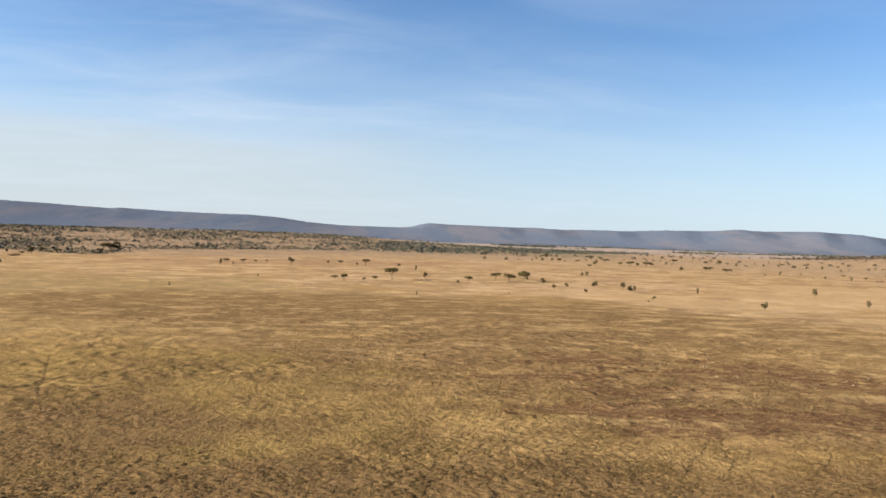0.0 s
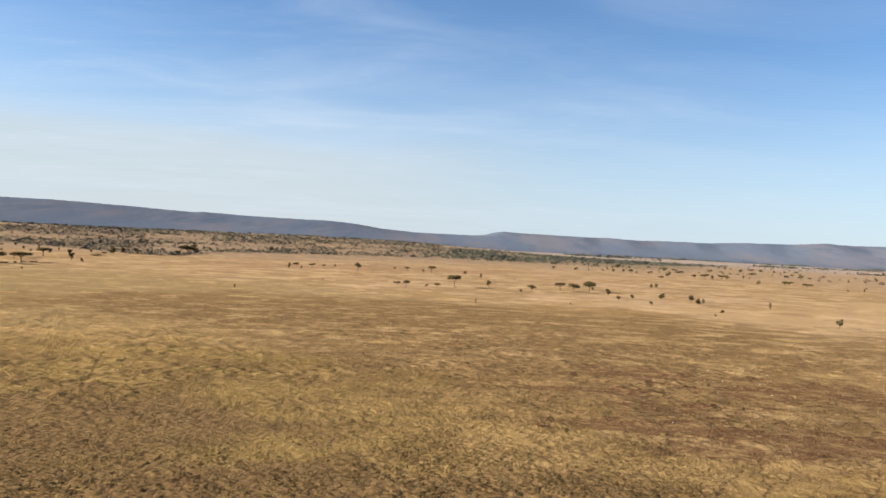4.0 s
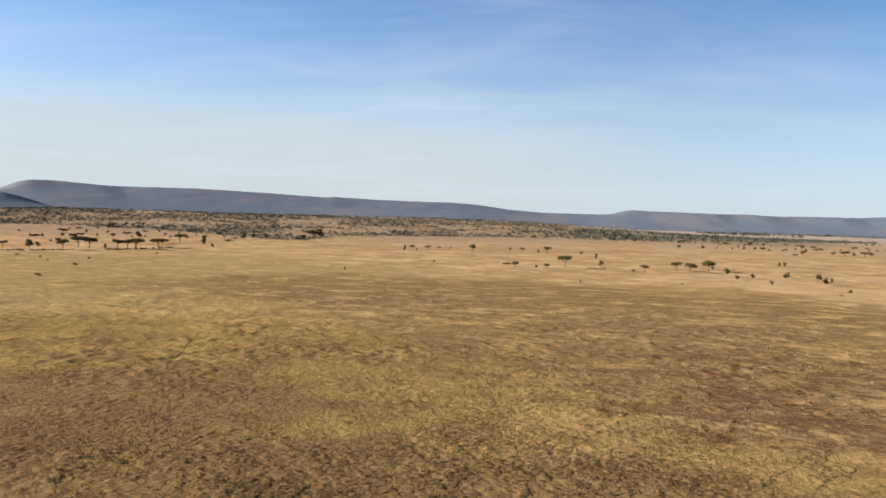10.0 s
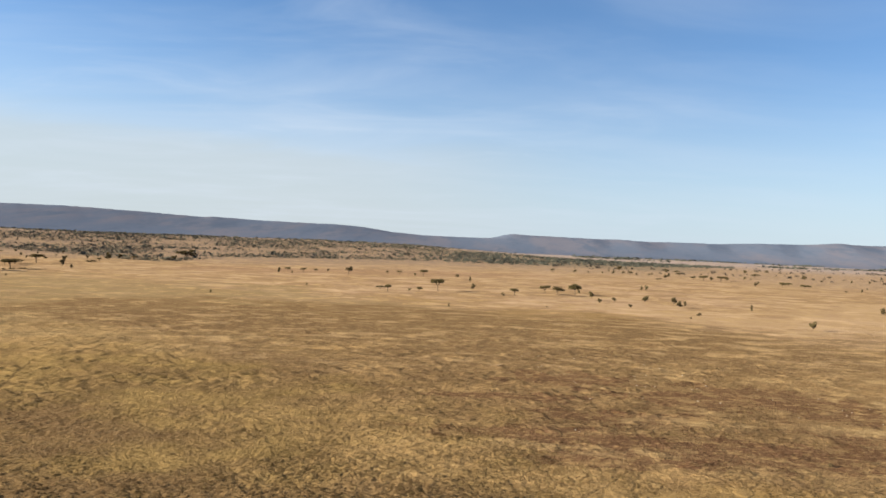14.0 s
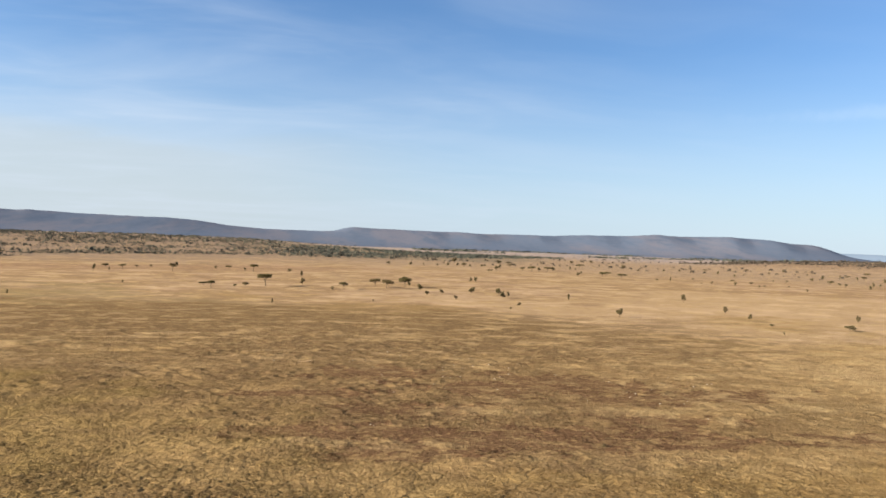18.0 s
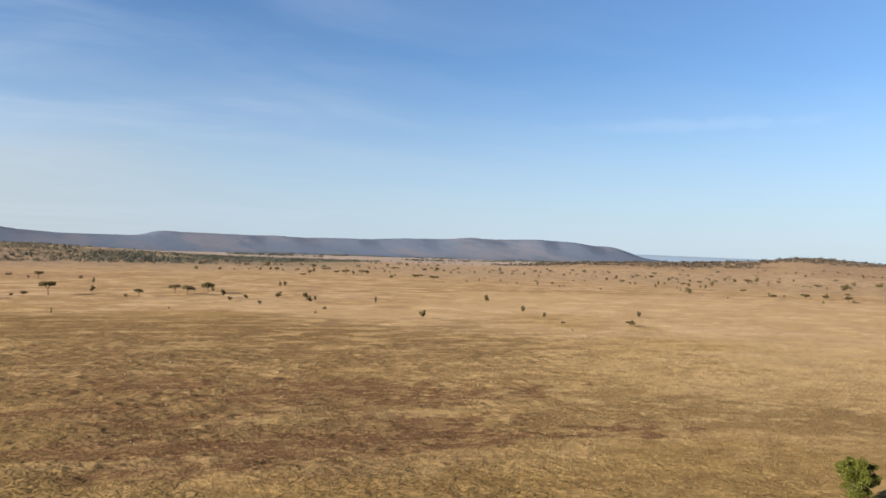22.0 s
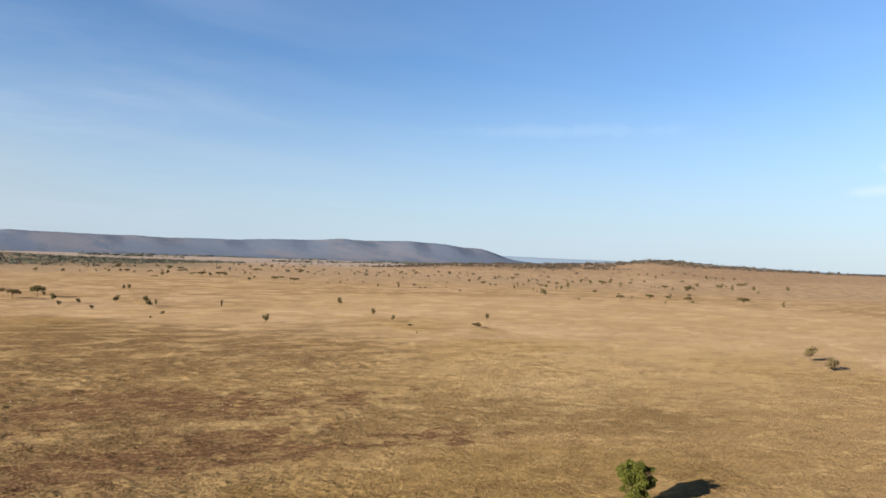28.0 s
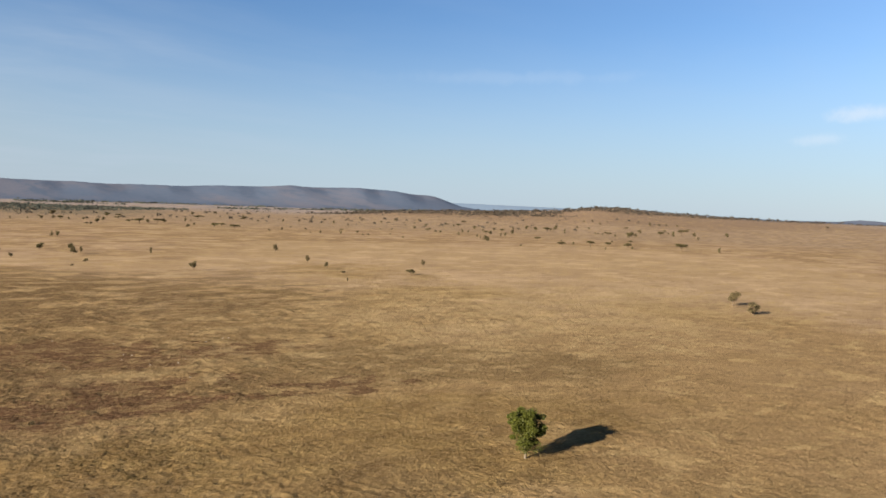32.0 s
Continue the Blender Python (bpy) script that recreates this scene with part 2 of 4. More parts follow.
    lying.inputs["Scale"].default_value, lying.inputs["Rotation"].default_value = (0.60, 1.0, 1.0), (0, 0, radians(-8))
    k.link(at, lying.inputs["Vector"])
    ridge = k.noise(lying.outputs[0], 0.085, 5.0, 0.62, 0.6)
    tone = k.mix(k.math("MULTIPLY", belt, k.step(ridge, 0.53, 0.46, 0.0, 0.65)), tone, (0.076, 0.0500, 0.0255))
    tone = k.mix(k.math("MULTIPLY", belt, k.step(ridge, 0.550, 0.600, 0.0, 0.55)), tone, (0.212, 0.150, 0.0790))
    tone = k.mix(k.step(small, 0.45, 0.38, 0.0, 0.30), tone, UMBER)
    for cx, cy, rx, ry, turn in BARE:
        bare = k.step(blob(k, at, cx, cy, 1.35 * rx, 1.45 * ry, turn, 1.05, 0.11), 0.38, 0.72)
        tone = k.mix(k.math("MULTIPLY", bare, k.step(small, 0.60, 0.50, 0.25, 0.85)), tone, SOIL)
    for cx, cy, rx, ry, turn, much in ((80, 187, 14, 6, 0, 0.5), (119, 188, 17, 6, 0, 0.6), (110, 143, 34, 7, -4, 0.3), (50, 158, 22, 4, 0, 0.45), (152, 190, 26, 8, 8, 0.30), (285, 240, 120, 72, 12, 0.75)):
        bank = k.math("MULTIPLY", blob(k, at, cx, cy, rx, ry, turn, 1.0, 0.09), k.step(small, 0.42, 0.54, 0.35, 1.0))
        tone = k.mix(k.math("MULTIPLY", bank, k.step(mid, 0.60, 0.45, 0.3 * much, much)), tone, (0.2200, 0.1580, 0.0780))
    tufted = blob(k, at, 120, 116, 85, 27, 4, 0.5, 0.04)
    tone = k.mix(k.math("MULTIPLY", tufted, 0.75), tone, k.mix(k.step(small, 0.42, 0.58), (0.098, 0.062, 0.024), (0.142, 0.094, 0.036)))
    fleck = k.step(k.noise(drawn.outputs[0], 0.55, 3.0, 0.6, 0.3), 0.56, 0.66)
    tone = k.mix(k.math("MULTIPLY", fleck, k.math("MULTIPLY", trodden, 0.55)), tone, (0.165, 0.109, 0.046))
    field = blob(k, at, 10, 200, 380, 300, 0, 0.4, 0.01)
    clump = k.noise(drawn.outputs[0], 0.34, 4.0, 0.62, 0.3)
    tone = k.mix(k.math("MULTIPLY", k.step(clump, 0.54, 0.66), k.math("MULTIPLY", k.math("MULTIPLY", field, 0.52), k.math("SUBTRACT", 1.0, k.math("MULTIPLY", grey, 0.6)))), tone, (0.190, 0.131, 0.060))
    tone = k.mix(k.math("MULTIPLY", k.step(clump, 0.45, 0.35), k.math("MULTIPLY", field, 0.32)), tone, (0.062, 0.040, 0.020))
    dim = blob(k, at, -105, 150, 120, 95, 0, 0.5, 0.02)
    tone = k.mix(k.math("MULTIPLY", dim, 0.72), tone, k.mix(k.step(mid, 0.42, 0.58), (0.1125, 0.0783, 0.02772), (0.0825, 0.054, 0.02268)))
    foot = blob(k, at, 0, 100, 130, 28, 0, 0.5, 0.03)
    tone = k.mix(k.math("MULTIPLY", foot, 0.75), tone, (0.072, 0.0455, 0.022))
    worn = blob(k, at, -78, 132, 44, 34, 30, 0.7, 0.03)
    tone = k.mix(k.math("MULTIPLY", worn, 0.7), tone, (0.0725, 0.0459, 0.02268))
    # a game trail trodden through the grass
    line = k.add("ShaderNodeMapping", vector_type="TEXTURE")
    line.inputs["Location"].default_value, line.inputs["Rotation"].default_value = (*TRAIL_HEAD, 0), (0, 0, TRAIL_TURN)
    k.link(at, line.inputs["Vector"])
    apart = k.add("ShaderNodeSeparateXYZ")
    k.link(line.outputs[0], apart.inputs[0])
    bends = k.add("ShaderNodeFloatCurve")
    curve = bends.mapping.curves[0]
    for along, off in TRAIL[1:-1]:
        curve.points.new(along / 135.4, 0.5 + off / 20)
    curve.points[0].location, curve.points[-1].location = (0, 0.5), (1, 0.5)
    bends.mapping.update()
    k.link(k.math("DIVIDE", apart.outputs[0], 135.4), bends.inputs["Value"])
    bend = k.math("MULTIPLY", k.math("SUBTRACT", bends.outputs[0], 0.5), 20.0)
    off = k.math("ABSOLUTE", k.math("ADD", k.math("SUBTRACT", apart.outputs[1], bend), k.math("MULTIPLY", k.math("SUBTRACT", k.noise(at, 0.25, 4.0, 0.65), 0.5), 2.4)))
    trod = k.math("MULTIPLY", k.step(off, 0.55, 0.20), k.step(k.math("ABSOLUTE", k.math("SUBTRACT", apart.outputs[0], 66.0)), 76.0, 62.0))
    tone = k.mix(k.math("MULTIPLY", trod, 0.6), tone, (0.026, 0.017, 0.009))
    # fainter trails across the tufted band
    for x0, y0, x1, y1 in ((54.5, 122.0, 63.0, 147.0), (70.0, 121.0, 82.5, 144.0), (46.5, 122.0, 57.5, 140.5)):
        path = k.add("ShaderNodeMapping", vector_type="TEXTURE")
        path.inputs["Location"].default_value, path.inputs["Rotation"].default_value = (x0, y0, 0), (0, 0, math.atan2(y1 - y0, x1 - x0))
        k.link(at, path.inputs["Vector"])
        xy = k.add("ShaderNodeSeparateXYZ")
        k.link(path.outputs[0], xy.inputs[0])
        far_off = k.math("ABSOLUTE", k.math("ADD", xy.outputs[1], k.math("MULTIPLY", k.math("SUBTRACT", k.noise(at, 0.16, 4.0, 0.65), 0.5), 5.0)))
        half = math.hypot(x1 - x0, y1 - y0) / 2
        within = k.step(k.math("ABSOLUTE", k.math("SUBTRACT", xy.outputs[0], half)), half + 1, half - 2)
        tone = k.mix(k.math("MULTIPLY", k.math("MULTIPLY", k.step(far_off, 0.34, 0.12), within), 0.7), tone, (0.040, 0.026, 0.013))
    return tone


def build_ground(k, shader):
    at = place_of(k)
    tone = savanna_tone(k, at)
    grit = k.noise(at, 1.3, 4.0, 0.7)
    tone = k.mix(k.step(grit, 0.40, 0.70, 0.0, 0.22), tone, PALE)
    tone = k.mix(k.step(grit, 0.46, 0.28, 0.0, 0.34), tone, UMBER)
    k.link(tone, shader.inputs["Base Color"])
    bump = k.add("ShaderNodeBump")
    bump.inputs["Strength"].default_value, bump.inputs["Distance"].default_value = 0.7, 0.5
    k.link(k.math("ADD", k.noise(at, 0.9, 5.0, 0.7), k.math("MULTIPLY", k.noise(at, 0.16, 3.0, 0.6), 0.9)), bump.inputs["Height"])
    k.link(bump.outputs[0], shader.inputs["Normal"])


def build_grass(k, shader):
    at = place_of(k)
    one = k.add("ShaderNodeNewGeometry").outputs["Random Per Island"]
    tone = savanna_tone(k, at)
    tone = k.mix(k.math("MULTIPLY", k.math("POWER", one, 3.0), 0.40), tone, PALE)
    tone = k.mix(k.step(one, 0.84, 1.0, 0.0, 0.4), tone, (0.175, 0.132, 0.046))
    tone = k.mix(k.step(one, 0.20, 0.0, 0.0, 0.35), tone, (0.100, 0.082, 0.032))
    k.link(tone, shader.inputs["Base Color"])
    bump = k.add("ShaderNodeBump")
    bump.inputs["Strength"].default_value, bump.inputs["Distance"].default_value = 0.8, 0.15
    k.link(k.noise(at, 4.0, 4.0, 0.7), bump.inputs["Height"])
    k.link(bump.outputs[0], shader.inputs["Normal"])
    glow = k.add("ShaderNodeBsdfTranslucent")
    k.link(tone, glow.inputs["Color"])
    both = k.add("ShaderNodeMixShader")
    both.inputs[0].default_value = 0.5
    k.link(shader.outputs[0], both.inputs[1])
    k.link(glow.outputs[0], both.inputs[2])
    k.link(both.outputs[0], k.tree.nodes["Material Output"].inputs["Surface"])


def build_leaves(base, other, dry, lift=0.45):
    def build(k, shader):
        one = k.add("ShaderNodeNewGeometry").outputs["Random Per Island"]
        tree = k.add("ShaderNodeObjectInfo").outputs["Random"]
        tone = k.mix(one, base, other)
        tone = k.mix(k.math("MULTIPLY", tree, 0.55), tone, dry)
        k.link(tone, shader.inputs["Base Color"])
        turned = k.vmath("NORMALIZE", k.vmath("ADD", k.vmath("MULTIPLY", k.add("ShaderNodeNewGeometry").outputs["Normal"], (0.7, 0.7, 0.7)), (0, 0, lift)))
        k.link(turned, shader.inputs["Normal"])
    return build


def build_bark(base, dark):
    def build(k, shader):
        at = place_of(k)
        k.link(k.mix(k.step(k.noise(at, 3.0, 5.0, 0.7), 0.35, 0.65), base, dark), shader.inputs["Base Color"])
    return build


# slope tones for scrub, earth and trees, all with distance haze mixed in
def build_hazed_hill(hazed_scrub, hazed_earth, hazed_wood):
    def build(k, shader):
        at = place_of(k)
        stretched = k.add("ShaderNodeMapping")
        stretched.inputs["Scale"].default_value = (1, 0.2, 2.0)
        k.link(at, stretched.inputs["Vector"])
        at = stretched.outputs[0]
        tone = k.mix(k.step(k.noise(at, 0.0035, 6.0, 0.6), 0.42, 0.64), hazed_scrub, hazed_earth)
        tone = k.mix(k.step(k.noise(at, 0.009, 6.0, 0.65), 0.50, 0.66, 0.0, 0.8), tone, hazed_wood)
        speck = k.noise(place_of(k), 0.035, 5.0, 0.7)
        tone = k.mix(k.step(speck, 0.50, 0.66, 0.0, 0.35), tone, hazed_wood)
        tone = k.mix(k.step(speck, 0.48, 0.36, 0.0, 0.30), tone, hazed_earth)
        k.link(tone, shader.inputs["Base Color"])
    return build


MAT_GROUND = material("dry_plain", build_ground, 0.95)
MAT_GRASS = material("dry_tussock", build_grass, 0.9)
MAT_ACACIA = material("acacia_leaves", build_leaves((0.042, 0.036, 0.016), (0.066, 0.056, 0.025), (0.076, 0.054, 0.029)))
MAT_BUSH = material("bush_leaves", build_leaves((0.042, 0.036, 0.017), (0.070, 0.059, 0.028), (0.082, 0.059, 0.034)))
MAT_RISE = material("rise_leaves", build_leaves((0.036, 0.031, 0.024), (0.060, 0.050, 0.039), (0.050, 0.040, 0.032), 1.0))
MAT_GREEN = material("green_leaves", build_leaves((0.019, 0.023, 0.002), (0.056, 0.060, 0.007), (0.032, 0.035, 0.004), 0.3), 0.6, 0.15)
# thicket leaves are lightened and greyed to carry haze in their colour
MAT_HAZED_SCRUB = material("hazed_thicket_leaves", build_leaves((0.066, 0.064, 0.048), (0.106, 0.099, 0.074), (0.082, 0.077, 0.060), 1.3))
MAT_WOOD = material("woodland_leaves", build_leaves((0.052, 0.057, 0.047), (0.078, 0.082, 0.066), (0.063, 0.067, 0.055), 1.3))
MAT_BARK = material("grey_bark", build_bark((0.114, 0.086, 0.060), (0.054, 0.040, 0.027)))
MAT_PALE_BARK = material("pale_bark", build_bark((0.107, 0.088, 0.064), (0.070, 0.055, 0.037)))
# hill and spur colours carry the blue-grey of distance haze, painted in
MAT_HAZED_HILL = material("far_hill", build_hazed_hill((0.060, 0.077, 0.110), (0.082, 0.087, 0.110), (0.050, 0.067, 0.098)), 1.0)
# farther ridge: the same slopes with more haze put into the colour
MAT_HAZED_RIDGE = material("far_ridge", build_hazed_hill((0.110, 0.150, 0.205), (0.125, 0.160, 0.210), (0.098, 0.138, 0.192)), 1.0)
MAT_HAZED_SPUR = material("hazed_spur", build_hazed_hill((0.056, 0.073, 0.100), (0.066, 0.079, 0.102), (0.048, 0.064, 0.088)), 1.0)
MAT_LOG = material("weathered_wood", build_bark((0.20, 0.145, 0.090), (0.13, 0.090, 0.052)))
MAT_SPECK = material("pale_stone", build_bark((0.27, 0.24, 0.19), (0.19, 0.165, 0.13)))

# ---------------------------------------------------------------- land
CX, CY = 42.0, 6.0                     # the middle of the way


def knots(text):
    rows = [pair.split(":") for pair in text.split()]
    return np.array([float(a) for a, _ in rows]), np.array([float(b) for _, b in rows])


# height of the bush-grown swell 2.5 km out, by bearing
SWELL = knots("-75:12 -55:14 -41:20 -38:26 -25:24 -12:28 -7:26 -3:20 1:13 4:7 10:1 24:0 27:2 31.5:15 36:21 40:27 43.7:37 45.8:46 47:47 49.5:39 53:31 57:25 64:23 95:18 130:0")
# skyline of the escarpment 4.6 km out, by bearing
SCARP_W = knots("-90:80 -60:130 -46:100 -41.5:95 -40.2:148 -39.5:159 -38:160 -35:142 -29:146 -25:137 -20.4:121 -19.8:127 -16.5:117 -11:115 -9.3:108 -7.3:86 -4.5:72 -0.5:72 0.3:76")
SCARP_E = knots("0.9:92 1.5:104 3.3:99 7.5:94 9.6:96 10.7:89 13:94 15.5:92 18.6:104 21.5:107 23.6:121 24.2:114 28.3:120 30.8:110 32.1:93 33.5:91 34.6:62 35.4:40 36.2:14 40:4")
# a farther ridge that runs on behind its end
RIDGE = knots("26:50 35:51 41:45 50:36 58:18 60.9:21 62.3:34 64:27 70:14 85:10")


def smooth(v, low, high):
    s = np.clip((v - low) / (high - low), 0, 1)
    return s * s * (3 - 2 * s)


def ground_height(x, y):
    x, y = np.asarray(x, float), np.asarray(y, float)
    az, r = np.degrees(np.arctan2(x - CX, y - CY)), np.hypot(x - CX, y - CY)
    top = np.interp(az, *SWELL, left=0, right=0)
    return top * smooth(r, 1250, 2500) * (1 - smooth(r, 2560, 3500))


def mesh_of(name, verts, faces, mat, smooth_shade=False):
    me = bpy.data.meshes.new(name)
    verts, faces = np.asarray(verts, np.float32), np.asarray(faces, np.int32)
    size = faces.shape[1]
    me.vertices.add(len(verts))
    me.vertices.foreach_set("co", verts.ravel())
    me.loops.add(faces.size)
    me.loops.foreach_set("vertex_index", faces.ravel())
    me.polygons.add(len(faces))
    me.polygons.foreach_set("loop_start", np.arange(0, faces.size, size, dtype=np.int32))
    me.polygons.foreach_set("loop_total", np.full(len(faces), size, np.int32))
    if smooth_shade:
        me.polygons.foreach_set("use_smooth", np.ones(len(faces), bool))
    me.materials.append(mat)
    me.update(calc_edges=True)
    me.validate()
    return me


def grid_faces(rows, cols, close=False):
    a = np.arange(rows * cols).reshape(rows, cols)
    if close:
        a = np.concatenate([a, a[:, :1]], 1)
    return np.stack([a[:-1, :-1], a[:-1, 1:], a[1:, 1:], a[1:, :-1]], -1).reshape(-1, 4)




def lumps(x, y, cell, seed):
    """Smooth value noise, 0 to 1."""
    g = np.random.default_rng(seed).random((128, 128))
    u, v = x / cell, y / cell
    i, j = np.floor(u).astype(int), np.floor(v).astype(int)
    fu, fv = u - i, v - j
    fu, fv = fu * fu * (3 - 2 * fu), fv * fv * (3 - 2 * fv)
    at = lambda a, b: g[a % 128, b % 128]
    return (at(i, j) * (1 - fu) + at(i + 1, j) * fu) * (1 - fv) + (at(i, j + 1) * (1 - fu) + at(i + 1, j + 1) * fu) * fv


# ground: one sheet, rings round the middle of the way, out to the foot of the sky
def rut(x, y):
    """1 on the game trail, 0 off it."""
    dx, dy, c, s = x - TRAIL_HEAD[0], y - TRAIL_HEAD[1], math.cos(TRAIL_TURN), math.sin(TRAIL_TURN)
    along, off = dx * c + dy * s, dy * c - dx * s
    line = np.interp(along, [a for a, _ in TRAIL], [b for _, b in TRAIL])
    return np.exp(-((off - line) / 0.55) ** 2) * ((along > -8) & (along < 138))


def cover(x, y):
    """1 where grass stands, 0 on bare soil."""
    out = np.ones(np.shape(x))
    wobble = (lumps(x, y, 9, 15) - 0.5) * 0.9 + (lumps(x, y, 3.1, 16) - 0.5) * 0.7
    for cx, cy, rx, ry, turn in BARE:
        c, s = math.cos(radians(turn)), math.sin(radians(turn))
        dx, dy = x - cx, y - cy
        d = np.hypot((dx * c + dy * s) / (1.2 * rx), (dy * c - dx * s) / (1.2 * ry)) + wobble
        out = np.minimum(out, smooth(d, 0.78, 1.12))
    return out


def relief(x, y):
    """Hummocks and tufts of the near ground, fading out with distance."""
    r = np.hypot(x - CX, y - CY)
    near = smooth(r, 70, 95)
    fine = near * (1 - smooth(r, 200, 430))
    mown = 1 - 0.88 * np.exp(-(((x - 250) / 105) ** 2 + ((y - 140) / 85) ** 2))
    grass = cover(x, y) * (0.6 + 0.5 * smooth(lumps(x, y, 17, 17), 0.3, 0.7))
    tuft = smooth(lumps(x, y, 1.3, 5), 0.2, 0.9) * 0.14 + lumps(x + 31, y, 0.75, 6) * 0.15
    out = (lumps(x, y, 21, 3) - 0.5) * 0.3 + near * (lumps(x, y, 6, 4) - 0.5) * 0.06
    broad = smooth(r, 150, 230) * (1 - smooth(r, 330, 500)) * smooth(lumps(x, y, 2.6, 19), 0.3, 0.85) * 0.28
    return out + mown * grass * (fine * (0.05 + tuft) + broad) - 0.02 * rut(x, y)


azs = np.concatenate([np.arange(-54, 78, 0.18), np.arange(78, 306, 3.0)])
rs = np.concatenate([[0, 25, 50, 70], np.arange(86, 230, 0.46), np.arange(230, 340, 0.85), np.arange(340, 520, 2.0), np.geomspace(522, 4940, 110)])
R, A = np.meshgrid(rs, np.radians(azs), indexing="ij")
GX, GY = CX + R * np.sin(A), CY + R * np.cos(A)
GZ = ground_height(GX, GY) + relief(GX, GY)
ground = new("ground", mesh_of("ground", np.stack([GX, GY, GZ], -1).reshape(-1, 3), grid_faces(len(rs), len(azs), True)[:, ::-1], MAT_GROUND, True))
tagged(ground, "dry golden savanna plain with trampled brown stretches", "ground", kind="structure")


def spurs(seed):
    """Gullies down a slope: bearing, width, depth and slant of each."""
    g = np.random.default_rng(seed)
    out = [(7.3, 3.0, 34, 0.5), (10.4, 4.6, 52, 0.9), (15.0, 3.6, 36, 1.2), (19.6, 2.8, 30, 1.0), (23.9, 4.2, 58, 1.6), (28.4, 2.8, 44, 1.1), (31.6, 3.0, 42, 1.0), (-20.2, 4.5, 12, 1.0), (-26.4, 4.0, 9, 1.6), (-39.8, 4.4, 26, 0.4), (-35.3, 3.2, 30, 0.8), (-33.0, 4.4, 8, -0.6), (-11.5, 4.0, 12, 1.2), (-29.8, 3.6, 9, 1.2)]
    for here in np.arange(-88, 36, 1.7):
        out.append((here + g.uniform(-0.4, 0.4), g.uniform(1.2, 3.4), g.uniform(1, 6) * (0.45 if here > 3 else 0.2), g.uniform(-0.3, 1.6)))
    return out


def hill_range(name, az, crest, r_foot, r_crest, r_back, mat, gully, seed):
    """A range with gullied slopes, whose skyline stands over the given bearings."""
    s = np.concatenate([np.linspace(0, 1, 44), np.linspace(1.06, 2, 12)])
    S, Z = np.meshgrid(s, az, indexing="ij")
    soft = np.exp(-0.5 * (np.arange(-60, 61) / 22.0) ** 2)
    soft = np.convolve(np.pad(crest, 60, mode="edge"), soft / soft.sum(), mode="valid")
    top = soft + (crest - soft) * smooth(S, 0.72, 1.0)
    notch = (lumps(Z * 10, Z * 0, 3, 11) - 0.5) * 1.8 + (lumps(Z * 10, Z * 0 + 5, 9, 12) - 0.5) * 1.6
    cut = lumps(Z * 10 + S * 16, S * 14 + 3, 27, seed) * 0.8 + lumps(Z * 10 - S * 9, S * 9, 12, seed + 1) * 0.2
    # spurs step back one behind the other, each with a steep eastern side
    saw = np.zeros(Z.shape)
    for here, wide, deep, slant in spurs(seed):
        f = (Z - here - (1 - np.clip(S, 0, 1)) * slant) / wide
        saw += np.where((f > 0) & (f < 1), deep * (np.minimum(f / 0.40, (1 - f) / 0.60) * 0.6 + 0.4 * smooth(np.minimum(f / 0.40, (1 - f) / 0.60), 0, 1)), 0)
    face = np.clip(S, 0, 1)
    r_foot = r_foot - 80 * (1 - smooth(Z, -14, 0)) * (r_foot > 3500)
    r = r_foot + (r_crest - r_foot) * face + (gully * (cut - 0.5) * (0.12 + 0.88 * smooth(Z, 0, 10)) * np.sin(np.pi * face ** 0.8) ** 0.6 + 1.6 * saw * smooth(face, 0.30, 0.95))
    r += np.clip(S - 1, 0, 1) * (r_back - r_crest)
    plain = 0.22 + 0.58 * (1 - smooth(Z, -6, 6))
    z = top * (plain * face + (1 - plain) * smooth(face, 0.10, 1.0) ** 1.2)
    z += notch * smooth(face, 0.90, 1.0) * (S <= 1.2)
    z = np.maximum(z, 9 * face) - np.clip(S - 1, 0, 1) ** 2 * top * 1.05 - 4 * (S == 0)
    a = np.radians(Z)
    pts = np.stack([CX + r * np.sin(a), CY + r * np.cos(a), z], -1)
    return new(name, mesh_of(name, pts.reshape(-1, 3), grid_faces(len(s), len(az))[:, ::-1], mat, True))


az = np.arange(-89, 39, 0.1)
skyline = np.interp(az, np.r_[SCARP_W[0], SCARP_E[0]], np.r_[SCARP_W[1], SCARP_E[1]])
blur = np.exp(-0.5 * (np.arange(-12, 13) / 3.0) ** 2)
skyline = np.convolve(np.pad(skyline, 12, mode="edge"), blur / blur.sum(), mode="valid")
tagged(hill_range("escarpment", az, skyline, 3750, 4640, 4860, MAT_HAZED_HILL, 30, 21), "long flat-topped escarpment with gullied slopes, haze painted blue-grey into its colours", "hill", kind="structure")
az = np.arange(27, 57.9, 0.2)
tagged(hill_range("far_ridge", az, np.interp(az, *RIDGE), 4330, 4760, 4900, MAT_HAZED_RIDGE, 20, 41), "low ridge far behind the escarpment's end, painted pale blue for haze", "hill", kind="structure")
az = np.arange(57.8, 84, 0.2)
tagged(hill_range("far_hill", az, np.interp(az, *RIDGE), 4100, 4700, 4900, MAT_HAZED_HILL, 20, 51), "small dark hill on the far skyline, coloured blue for haze", "hill", kind="structure")
az = np.arange(-80, -36.5, 0.2)
spur = np.interp(az, [-80, -60, -48, -42.4, -41, -40.1, -39.1, -37.9, -36.5], [60, 90, 88, 80, 75, 62, 43, 17, 0])
tagged(hill_range("hill_spur", az, spur, 2900, 3600, 4000, MAT_HAZED_SPUR, 30, 31), "dark wooded spur of a hill, blue haze put into its colour", "hill", kind="structure")

# ---------------------------------------------------------------- plants


